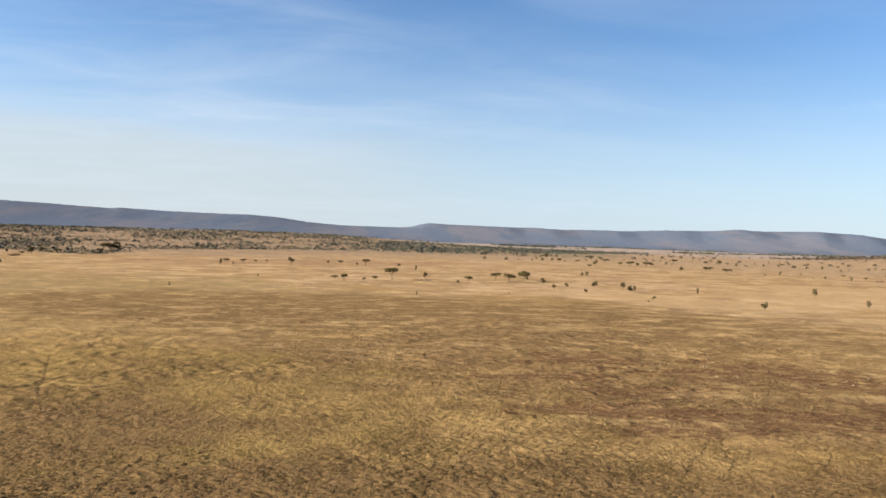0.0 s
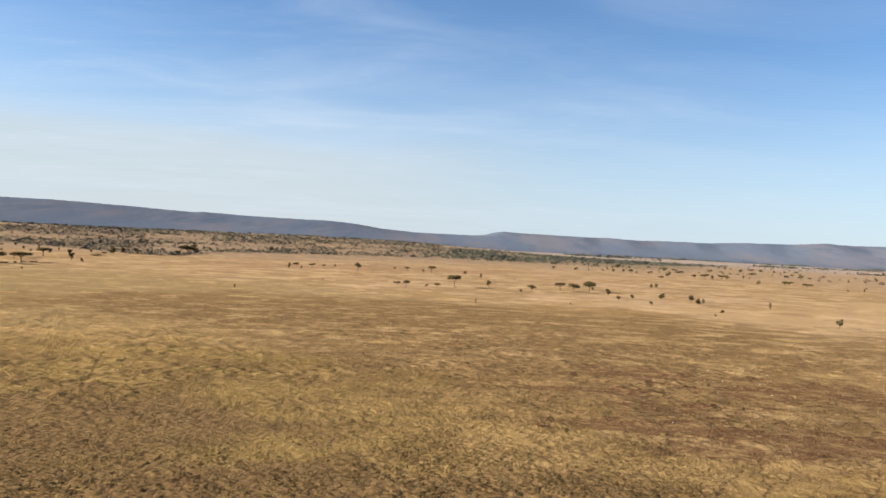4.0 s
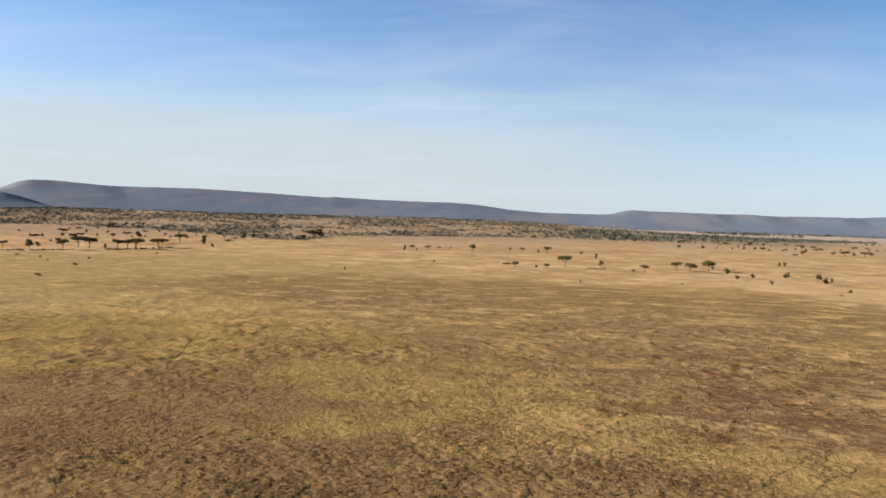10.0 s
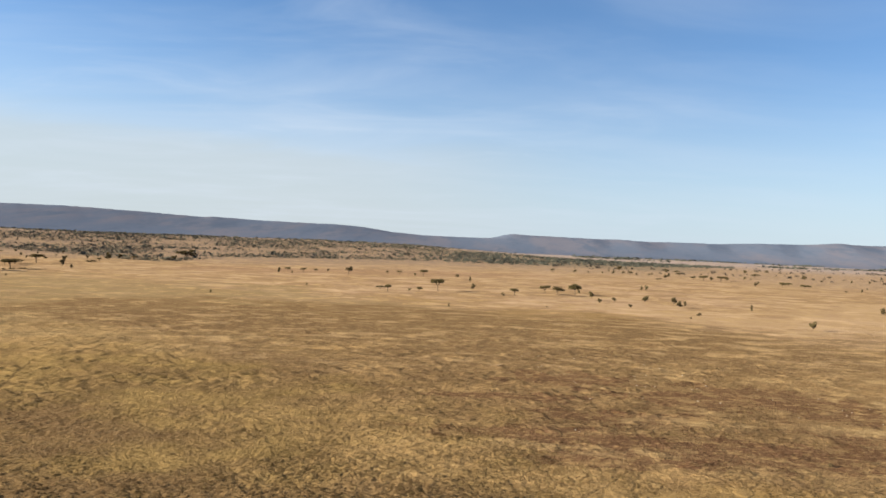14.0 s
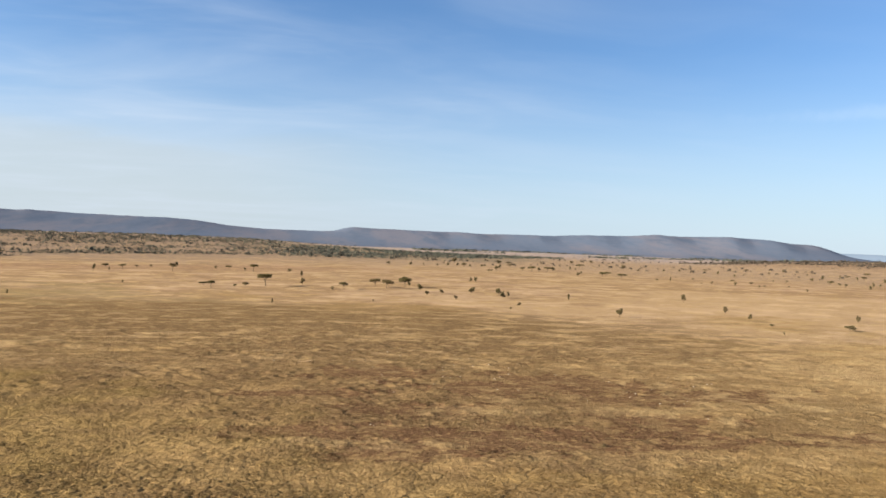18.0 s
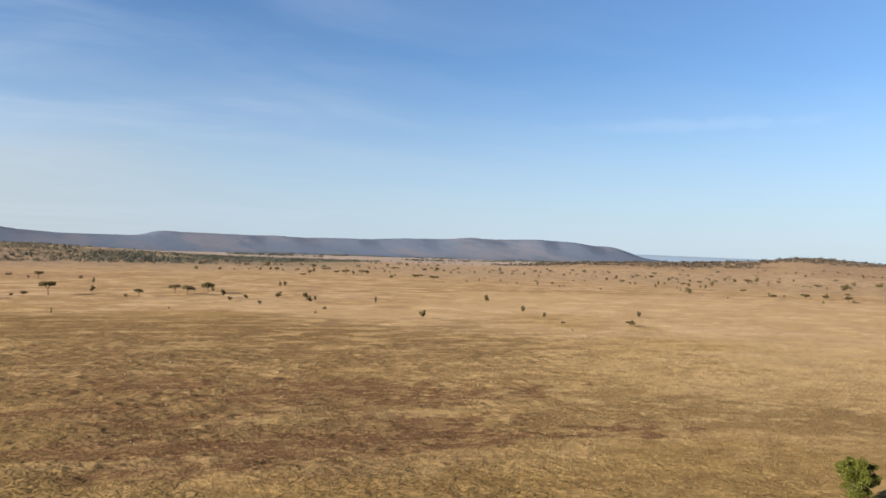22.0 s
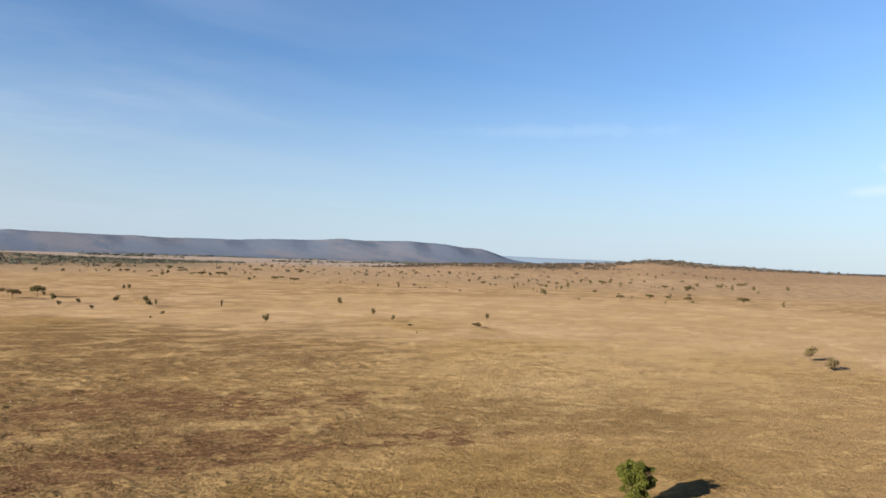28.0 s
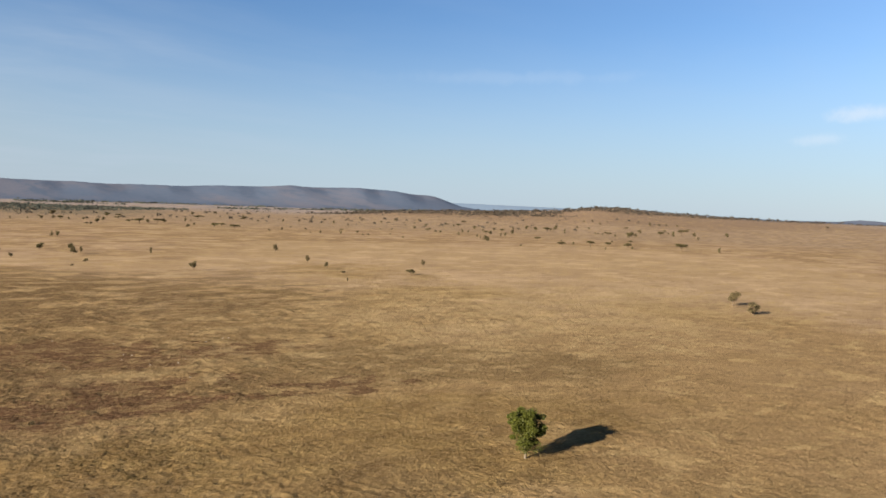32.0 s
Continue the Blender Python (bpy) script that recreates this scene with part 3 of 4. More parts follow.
def leaf_quads(points, size, spread, seed):
    """Small bent leaf clumps, one quad each, at the given places, turned at random."""
    g = np.random.default_rng(seed)
    k = len(points)
    u = g.normal(size=(k, 3))
    u[:, 2] *= spread
    u /= np.linalg.norm(u, axis=1, keepdims=True)
    v = g.normal(size=(k, 3))
    v -= (v * u).sum(1, keepdims=True) * u
    v /= np.linalg.norm(v, axis=1, keepdims=True)
    a, b = size * g.uniform(0.55, 1.25, (k, 1)), size * g.uniform(0.4, 0.9, (k, 1))
    bend = np.cross(u, v) * a * 0.35
    return np.stack([points - u * a - v * b * 0.4, points - v * b + bend, points + u * a + v * b * 0.3, points + v * b + bend], 1)


def limb(p, q, r0, r1, sides=6):
    """Verts and quads of one tapered limb."""
    p, q = np.array(p, float), np.array(q, float)
    d = (q - p) / np.linalg.norm(q - p)
    u = np.cross(d, (0.3, 0.9, 0.1))
    u /= np.linalg.norm(u)
    v = np.cross(d, u)
    a = np.linspace(0, 2 * np.pi, sides, endpoint=False)[:, None]
    ring = np.cos(a) * u + np.sin(a) * v
    verts = np.concatenate([p + ring * r0, (p + q) / 2 + ring * (r0 + r1) / 2 + u * 0.25 * r0, q + ring * r1])
    return verts, grid_faces(3, sides, True)


def limbs_mesh(name, segments, mat):
    verts, faces, base = [], [], 0
    for seg in segments:
        v, f = limb(*seg)
        verts.append(v)
        faces.append(f + base)
        base += len(v)
    return mesh_of(name, np.concatenate(verts), np.concatenate(faces), mat, True)


def leaves_mesh(name, points, size, mat, seed, spread=0.7):
    quads = leaf_quads(points, size, spread, seed)
    return mesh_of(name, quads.reshape(-1, 3), np.arange(len(quads) * 4).reshape(-1, 4), mat)


def tree_kind(name, trunk_mesh, crown_mesh, label, category, group):
    base = tagged(new(name), label, category, group)
    for part_name, me in (("trunk", trunk_mesh), ("crown", crown_mesh)):
        ob = new(part_name, me)
        ob.parent = base
    return base


def acacia_form(seed):
    """A flat-topped acacia, 1 m high and 1 m wide to be scaled: forked trunk and an uneven, layered plate of leaves."""
    g = np.random.default_rng(seed)
    segs = [((0, 0, -0.06), (0.02, 0.01, 0.42), 0.030, 0.020)]
    pts = []
    tiers = g.integers(5, 8)
    for i in range(tiers):
        ang, out = 2 * np.pi * i / tiers + g.uniform(-0.4, 0.4), g.uniform(0.12, 0.34)
        tip = np.array((out * np.cos(ang), out * np.sin(ang), 0.88 - 1.3 * out ** 2 + g.uniform(-0.12, 0.05)))
        segs.append(((0.02, 0.01, 0.40), tip, 0.015, 0.006))
        k = 180
        a, q = g.uniform(0, 2 * np.pi, k), np.sqrt(g.random(k)) * g.uniform(0.15, 0.24)
        pts.append(tip + np.stack([q * np.cos(a), q * np.sin(a), g.uniform(-0.15, 0.09, k) - 0.9 * q * q], -1))
    return limbs_mesh("trunk", segs, MAT_BARK), leaves_mesh("crown", np.concatenate(pts), 0.039, MAT_ACACIA, seed + 1, 0.35)


def round_form(seed, mat=None, low=0.15, count=700):
    """A bushy tree, 1 m high and 1 m wide to be scaled: several ragged lumps of leaves on a short trunk."""
    g = np.random.default_rng(seed)
    segs = [((0, 0, -0.06), (0.03, 0, low + 0.12), 0.035, 0.022)]
    pts = []
    balls = g.integers(5, 9)
    for i in range(balls):
        ang, out = 2 * np.pi * i / balls + g.uniform(-0.5, 0.5), g.uniform(0.05, 0.30)
        tip = np.array((out * np.cos(ang), out * np.sin(ang), g.uniform(low + 0.12, 0.82)))
        segs.append(((0.03, 0, low + 0.08), tip, 0.014, 0.005))
        k = count // balls
        d = g.normal(size=(k, 3))
        d /= np.linalg.norm(d, axis=1, keepdims=True)
        pts.append(tip + d * (g.random((k, 1)) ** 0.4) * g.uniform(0.12, 0.23) * np.array((1, 1, 0.85)))
    k = count // 3
    d = g.normal(size=(k, 3))
    d *= (0.36 if low < 0.1 else 0.25) * g.random((k, 1)) ** 0.4 / np.linalg.norm(d, axis=1, keepdims=True)
    pts.append(d * np.array((1, 1, 1 - low)) + np.array((0.02, 0, 0.5 + low / 2)))
    p = np.concatenate(pts)
    p[:, 2] = np.clip(p[:, 2], 0.03, 1.02)
    return limbs_mesh("trunk", segs, MAT_BARK), leaves_mesh("crown", p, 0.045, mat or MAT_BUSH, seed + 1)


FORMS = {
    "acacia": [acacia_form(s) for s in (101, 102, 103, 104, 105)],
    "tree": [round_form(s) for s in (201, 202, 203, 204, 205, 206)],
    "shrub": [round_form(s, None, 0.02, 500) for s in (301, 302, 303, 304)],
}
LABELS = {
    "acacia": ("flat-topped acacia with a dark olive crown on dry grass", "tree", "acacias on the plain"),
    "tree": ("small bushy savanna tree with a dull green crown", "tree", "bushy trees on the plain"),
    "shrub": ("low dark shrub standing in dry grass", "shrub", "shrubs on the plain"),
}
FIRST = {}


def plant(kind, x, y, height, width):
    g = np.random.default_rng(int(abs(x * 13 + y * 7) * 10))
    which = int(g.integers(len(FORMS[kind])))
    z = float(ground_height(x, y)) - 0.15
    height, width = height * 1.12, width * 1.12
    m = pose(x, y, z, 0, 0, float(g.uniform(0, 360))) @ Matrix.Diagonal((width, width, height, 1))
    if (kind, which) not in FIRST:
        base = tree_kind({"acacia": "acacia_tree", "tree": "bushy_tree", "shrub": "shrub"}[kind], *FORMS[kind][which], *LABELS[kind])
        FIRST[kind, which] = base
        base.matrix_basis = m
    else:
        ob = FIRST[kind, which]
        made = copy_thing(ob, Matrix.Identity(4))
        made.matrix_basis = m


def flat_acacia(x, y, height, width):
    plant("acacia", x, y, height, width)


def round_tree(x, y, height, width):
    plant("tree", x, y, height, width)


def shrub(x, y, height, width):
    plant("shrub", x, y, height, width)


shrub(-265.6, 363.8, 1.7, 4)
shrub(-336.9, 461.5, 1.3, 2.1)
shrub(-299.1, 438.2, 1.6, 3.9)
shrub(-327.3, 491.3, 1.7, 3.4)
shrub(-390.9, 497.3, 1.4, 3.7)
round_tree(-418.5, 920.3, 9.5, 10.2)
round_tree(-425.4, 963, 7.6, 7.6)
round_tree(-393.2, 1096, 12.6, 30.3)
round_tree(-363.5, 980.6, 7.6, 9.1)
round_tree(-172.6, 773.9, 6.9, 3.4)
flat_acacia(-184, 855, 4.4, 6.3)
shrub(-166.9, 804.2, 3.5, 2.4)
flat_acacia(-162.4, 835.9, 4.9, 8)
flat_acacia(-153.5, 856.4, 3.8, 5)
shrub(-110.2, 627.4, 1.8, 2.3)
flat_acacia(-110.9, 820.7, 7.7, 8.9)
shrub(-79.8, 898.1, 3.9, 3.9)
flat_acacia(-64.8, 890.6, 4.5, 7.7)
shrub(-45.5, 870.7, 3.8, 3.8)
flat_acacia(-35.6, 861.5, 8, 11.1)
shrub(0.7, 881.2, 3.8, 5.1)
round_tree(17.7, 775.3, 6.1, 3.3)
flat_acacia(-4.6, 628.2, 9.4, 13)
flat_acacia(-49.1, 615.8, 3.1, 6.2)
flat_acacia(-40.3, 591, 5.5, 6.8)
shrub(-26.4, 618.5, 2.2, 3.5)
flat_acacia(-17.8, 607.8, 3.9, 5.2)
round_tree(22.8, 655.8, 5.6, 5.2)
shrub(46.8, 608.4, 2.6, 3.5)
flat_acacia(55.6, 612.2, 5.7, 8.3)
flat_acacia(81.7, 651.5, 7, 11.2)
flat_acacia(90.1, 633.8, 7.3, 10)
flat_acacia(107.5, 662.9, 8.6, 12)
round_tree(112.9, 680.5, 3.9, 3.9)
round_tree(114.3, 611.3, 5.7, 5.3)
round_tree(114.7, 570.9, 3.7, 4.5)
round_tree(127.9, 587.3, 3.8, 4.3)
round_tree(130.3, 536.9, 3.1, 3.5)
round_tree(188.8, 775.4, 5.7, 4.5)
round_tree(154.4, 609.7, 4.9, 6.7)
round_tree(171.3, 588.3, 5.6, 5.6)
round_tree(168.6, 561.4, 5.4, 5.4)
round_tree(174.3, 568.6, 4.6, 3.4)
round_tree(165.1, 495.5, 2.6, 3.7)
shrub(154.3, 473.4, 1.8, 2.1)
shrub(11.7, 473.5, 3.4, 1.4)
shrub(72.4, 505.4, 1.5, 1.8)
shrub(-140.9, 493.4, 3, 1.5)
round_tree(208.7, 434.5, 5.2, 5.5)
round_tree(306.8, 560.7, 6.5, 4.8)
round_tree(291.8, 470.1, 5.2, 4.8)
round_tree(286, 430, 4.1, 3.1)
shrub(284.6, 404.9, 1.3, 4.2)
shrub(265.3, 361.9, 2.3, 1.2)
round_tree(317.4, 385.6, 3.6, 6.5)
round_tree(353.1, 428.1, 5.1, 3.7)
round_tree(214.1, 548.8, 5.3, 2.8)
shrub(545.9, 773.5, 3.2, 3.9)
flat_acacia(702.4, 962.7, 5.8, 8.3)
flat_acacia(862.6, 1113.7, 7.8, 9.8)
round_tree(849.8, 1049.4, 7.5, 7.5)
shrub(702.2, 930.3, 4, 4.8)
shrub(690.2, 868.3, 4.6, 4.6)
shrub(659.8, 785.2, 5.6, 2.8)
round_tree(621.2, 714, 7.7, 9.7)
flat_acacia(768.6, 910.7, 4.9, 8.2)
flat_acacia(848, 974.9, 5.4, 8.9)
round_tree(795.9, 884.2, 8.2, 8.2)
round_tree(946.1, 1032.2, 8.7, 7.8)
round_tree(951.4, 1014.1, 7.7, 8.7)
flat_acacia(961.2, 997.2, 7.7, 15.3)
round_tree(984, 1001.6, 10.7, 8.8)
shrub(950.2, 941.3, 8.3, 4.6)
flat_acacia(710.4, 730.7, 5.6, 9.7)
shrub(606.4, 636.1, 2.4, 3)
flat_acacia(655.6, 627.5, 5.5, 9.8)
shrub(699.7, 656.4, 4.6, 3.3)
flat_acacia(680.4, 609.7, 7.4, 9.9)
flat_acacia(707, 609.6, 6.3, 6.3)
shrub(668.4, 576, 3, 3)
flat_acacia(718.4, 591.8, 6.3, 8.8)
shrub(715.7, 583.2, 3.1, 3.7)
flat_acacia(983.9, 879.8, 6.4, 12.7)
shrub(984.3, 864, 4.5, 4.5)
round_tree(931.8, 785.2, 10.9, 13.4)
flat_acacia(1172.8, 1018.2, 5.4, 8.6)
flat_acacia(1083.6, 860.2, 8.6, 11.4)
round_tree(1035.1, 794.3, 11.7, 5.4)
flat_acacia(1143.4, 867.3, 10.9, 16.8)
round_tree(1111.4, 816.2, 9.5, 7.6)
shrub(1059.6, 767.9, 5.4, 5.4)
round_tree(1181.9, 807.3, 8.9, 7.9)
flat_acacia(751.7, 548.8, 8.2, 12.5)
round_tree(762.1, 509.2, 6.8, 4.3)
round_tree(740.3, 1061, 5.4, 7.2)
shrub(830.8, 1170.3, 5, 6)
shrub(746.3, 848, 4.7, 3.9)
shrub(1106, 1045.9, 4.2, 5.3)
shrub(1229.8, 1139.5, 4.7, 7)
round_tree(1319.3, 1089.9, 6, 7.1)
flat_acacia(255.3, 1235.7, 6.3, 9)
round_tree(283.4, 1118.2, 7.4, 6.6)
flat_acacia(339.1, 1129.2, 7.6, 13.4)
flat_acacia(366.1, 1141.6, 6.8, 15.4)
flat_acacia(498.2, 1396.2, 6.3, 14.8)
round_tree(576.2, 1380.1, 8.5, 12.8)
flat_acacia(405.9, 1014.5, 6.2, 10.9)
flat_acacia(426.5, 997.9, 5.4, 12.3)
round_tree(184.4, 776.7, 5.1, 4)
round_tree(369.5, 1005.3, 5.3, 6.1)
shrub(442.3, 1274.5, 4.8, 5.8)
round_tree(561.4, 1643.5, 7.4, 9.9)
shrub(236.7, 1278.5, 5.6, 6.5)
shrub(136, 1237.5, 5.3, 8)
round_tree(170.4, 1237, 5.4, 7.1)
shrub(658.3, 1796.6, 6.8, 10.9)
round_tree(385.4, 221.4, 6.2, 7.0)
shrub(367, 198.5, 5.6, 7)
flat_acacia(-467.2, 572.5, 5.6, 9.4)
round_tree(-435.1, 564.1, 7.8, 8.3)
round_tree(-449.7, 592.0, 4.8, 5.3)
flat_acacia(-412.6, 575.5, 8.8, 10.2)
flat_acacia(-430.2, 618.6, 9.5, 14.9)
flat_acacia(-413.5, 610.8, 9.8, 13.2)
flat_acacia(-393.3, 621.3, 8.4, 9.9)
flat_acacia(-385.9, 625.2, 7.9, 11.9)
flat_acacia(-379.8, 628.4, 9.4, 18.9)
flat_acacia(-379.1, 663.2, 8.3, 18.8)
flat_acacia(-425.0, 779.5, 9.2, 17.7)
round_tree(-371.4, 733.1, 7.4, 6.8)
flat_acacia(-563.1, 729.2, 5.3, 10.1)
flat_acacia(-648.0, 881.9, 6.4, 12.9)
shrub(-600.5, 820.6, 4.0, 8.0)
flat_acacia(-716.6, 1007.8, 4.9, 13.0)
flat_acacia(-531.9, 748.5, 6.6, 8.5)
flat_acacia(-553.4, 790.0, 5.7, 10.2)
round_tree(-545.2, 836.1, 5.3, 6.7)
flat_acacia(-562.9, 892.3, 5.0, 12.1)
round_tree(-502.6, 822.8, 8.5, 9.1)
flat_acacia(-605.3, 998.1, 4.0, 9.5)
round_tree(-495.2, 676.8, 4.9, 6.6)
shrub(-596.2, 781.9, 3.2, 3.8)
shrub(-747.6, 1094.4, 3.5, 7.0)
shrub(-678.9, 972.2, 3.9, 3.9)
round_tree(-433.1, 847.4, 6.6, 6.6)
shrub(-402.9, 847.0, 2.6, 14.4)
round_tree(-347.5, 705.4, 4.4, 3.8)
round_tree(-381.2, 586.4, 6.5, 2.8)
shrub(-323.3, 569.1, 1.8, 2.2)
shrub(-364.2, 488.2, 1.2, 3.2)
flat_acacia(1785.3, 985.7, 5.5, 10.0)
flat_acacia(2120.1, 1111.2, 5.5, 10.5)
shrub(99.5, 156.4, 0.8, 1.5)
shrub(-38.1, 124.8, 0.4, 1.3)
shrub(-628.7, 801.0, 3.0, 3.0)
round_tree(-607.1, 794.4, 3.6, 3.6)
shrub(-759.6, 1043.9, 3.7, 3.7)
shrub(-650.9, 933.2, 3.3, 3.3)
shrub(-508.4, 683.0, 2.5, 3.1)
round_tree(-558.8, 826.5, 4.3, 3.6)
round_tree(-629.9, 949.0, 4.1, 5.0)
shrub(-613.6, 961.2, 3.3, 3.3)
round_tree(-517.4, 832.9, 3.6, 3.6)
round_tree(-536.6, 935.3, 3.9, 4.7)
round_tree(-490.9, 871.6, 3.6, 3.6)
shrub(-556.3, 1004.2, 3.3, 4.2)
shrub(-504.9, 957.8, 3.1, 3.1)
round_tree(-556.4, 1067.3, 4.4, 5.2)
shrub(-728.8, 902.8, 3.4, 5.1)
shrub(-524.7, 871.2, 3.0, 3.7)
round_tree(-465.7, 866.7, 3.6, 5.0)
round_tree(-456.1, 941.3, 3.8, 4.5)
shrub(580.8, 1320.4, 2.9, 6.8)
shrub(457.5, 955.9, 2.1, 4.2)
round_tree(610.9, 1281.9, 5.7, 3.8)
round_tree(462.7, 927.3, 5.5, 2.7)
shrub(661.2, 1329.5, 4.0, 6.0)
shrub(530.0, 1059.0, 2.4, 3.1)
shrub(530.1, 1006.1, 2.3, 4.5)
shrub(484.2, 889.2, 2.0, 2.7)
round_tree(491.4, 876.9, 4.0, 3.3)
flat_acacia(741.3, 1393.1, 4.2, 9.5)
round_tree(671.5, 1208.6, 7.4, 4.6)
round_tree(500.1, 839.2, 6.4, 3.8)
flat_acacia(564.8, 965.2, 3.0, 5.9)
round_tree(662.4, 1139.1, 5.2, 3.5)
flat_acacia(831.3, 1403.7, 5.4, 10.9)
round_tree(555.7, 902.5, 3.5, 6.3)
round_tree(524.4, 830.2, 3.2, 3.2)
shrub(547.7, 859.6, 2.0, 4.7)
round_tree(805.1, 1282.1, 5.0, 5.0)
shrub(655.8, 1020.6, 2.4, 4.0)
shrub(666.4, 1005.4, 3.2, 3.2)
shrub(582.1, 865.1, 2.1, 2.7)
flat_acacia(888.0, 1369.0, 4.4, 8.7)
shrub(878.4, 1283.1, 3.1, 4.1)
round_tree(704.2, 946.3, 3.9, 4.7)
shrub(913.5, 1244.0, 4.1, 4.1)
flat_acacia(908.3, 1217.6, 4.0, 8.1)
round_tree(867.8, 1136.1, 5.7, 3.8)
flat_acacia(983.1, 1267.1, 6.4, 10.7)
round_tree(733.2, 919.8, 7.0, 3.9)
round_tree(758.3, 940.3, 4.0, 4.0)
shrub(835.7, 1007.9, 3.5, 5.2)
round_tree(750.7, 877.0, 6.1, 6.8)
round_tree(879.6, 1036.4, 5.4, 5.4)
round_tree(655.3, 772.3, 3.3, 2.6)
round_tree(730.1, 818.1, 6.4, 4.3)
round_tree(950.1, 1072.7, 4.7, 5.7)
round_tree(992.6, 1022.1, 4.7, 4.7)
shrub(1118.9, 1090.6, 4.1, 5.2)
shrub(752.0, 733.1, 2.7, 4.1)
shrub(1261.8, 1218.9, 3.5, 4.7)
shrub(1274.1, 1206.7, 4.7, 4.7)
shrub(1295.5, 1184.8, 3.5, 4.7)
round_tree(970.4, 893.6, 5.2, 2.6)
shrub(997.4, 914.1, 3.6, 3.6)
shrub(1009.2, 915.9, 2.7, 3.6)
round_tree(796.8, 690.3, 3.4, 4.1)
flat_acacia(818.0, 680.1, 4.1, 7.6)
shrub(761.6, 637.5, 1.9, 2.6)
round_tree(995.7, 834.2, 6.8, 8.5)
round_tree(1090.4, 910.7, 9.3, 7.5)
round_tree(1354.3, 1120.4, 5.8, 5.8)
shrub(1366.4, 1106.4, 3.5, 8.1)
shrub(1375.5, 1095.5, 4.7, 5.8)
shrub(1389.2, 1078.9, 4.7, 7.0)
shrub(1218.7, 966.5, 4.1, 6.1)
shrub(1176.7, 922.9, 3.0, 4.9)
round_tree(1266.2, 954.6, 6.3, 10.4)
flat_acacia(828.7, 608.6, 4.0, 12.6)
round_tree(380.1, 1163.7, 6.6, 9.8)
round_tree(348.8, 1215.3, 4.2, 3.4)
round_tree(305.6, 1195.7, 7.5, 5.8)
shrub(272.6, 1101.2, 3.0, 5.3)
flat_acacia(348.5, 1311.4, 4.6, 11.0)
round_tree(272.1, 1433.9, 9.9, 11.8)
round_tree(298.7, 1285.2, 4.4, 5.3)
shrub(409.0, 1114.1, 3.2, 4.8)
flat_acacia(431.9, 1065.4, 4.6, 10.0)
flat_acacia(527.0, 1465.9, 4.2, 9.4)
shrub(446.8, 1259.7, 2.7, 4.5)
shrub(217.3, 1266.0, 3.5, 3.5)
shrub(196.5, 1278.6, 3.5, 2.6)
flat_acacia(-473.2, 675.1, 6.8, 12.5)
flat_acacia(-413.2, 709.0, 5.7, 9.1)
flat_acacia(-426.3, 745.9, 4.7, 17.8)
round_tree(-616.7, 1053.5, 4.2, 5.0)
shrub(-150.5, 907.5, 2.5, 3.8)
round_tree(-126.0, 921.8, 5.7, 5.1)
flat_acacia(-410.8, 881.3, 4.0, 8.0)
flat_acacia(-411.4, 972.0, 4.4, 8.7)
round_tree(356.4, 1434.4, 8.0, 10.1)
flat_acacia(376.7, 1447.9, 5.1, 10.2)
flat_acacia(329.3, 1148.2, 4.9, 7.3)
round_tree(353.0, 1142.4, 5.7, 8.1)
flat_acacia(263.1, 1073.4, 3.0, 6.0)
round_tree(253.4, 1282.7, 5.3, 7.1)
shrub(294.3, 1282.8, 3.6, 5.4)
shrub(271.1, 1268.3, 3.5, 5.3)
shrub(246.3, 1391.5, 2.9, 4.8)



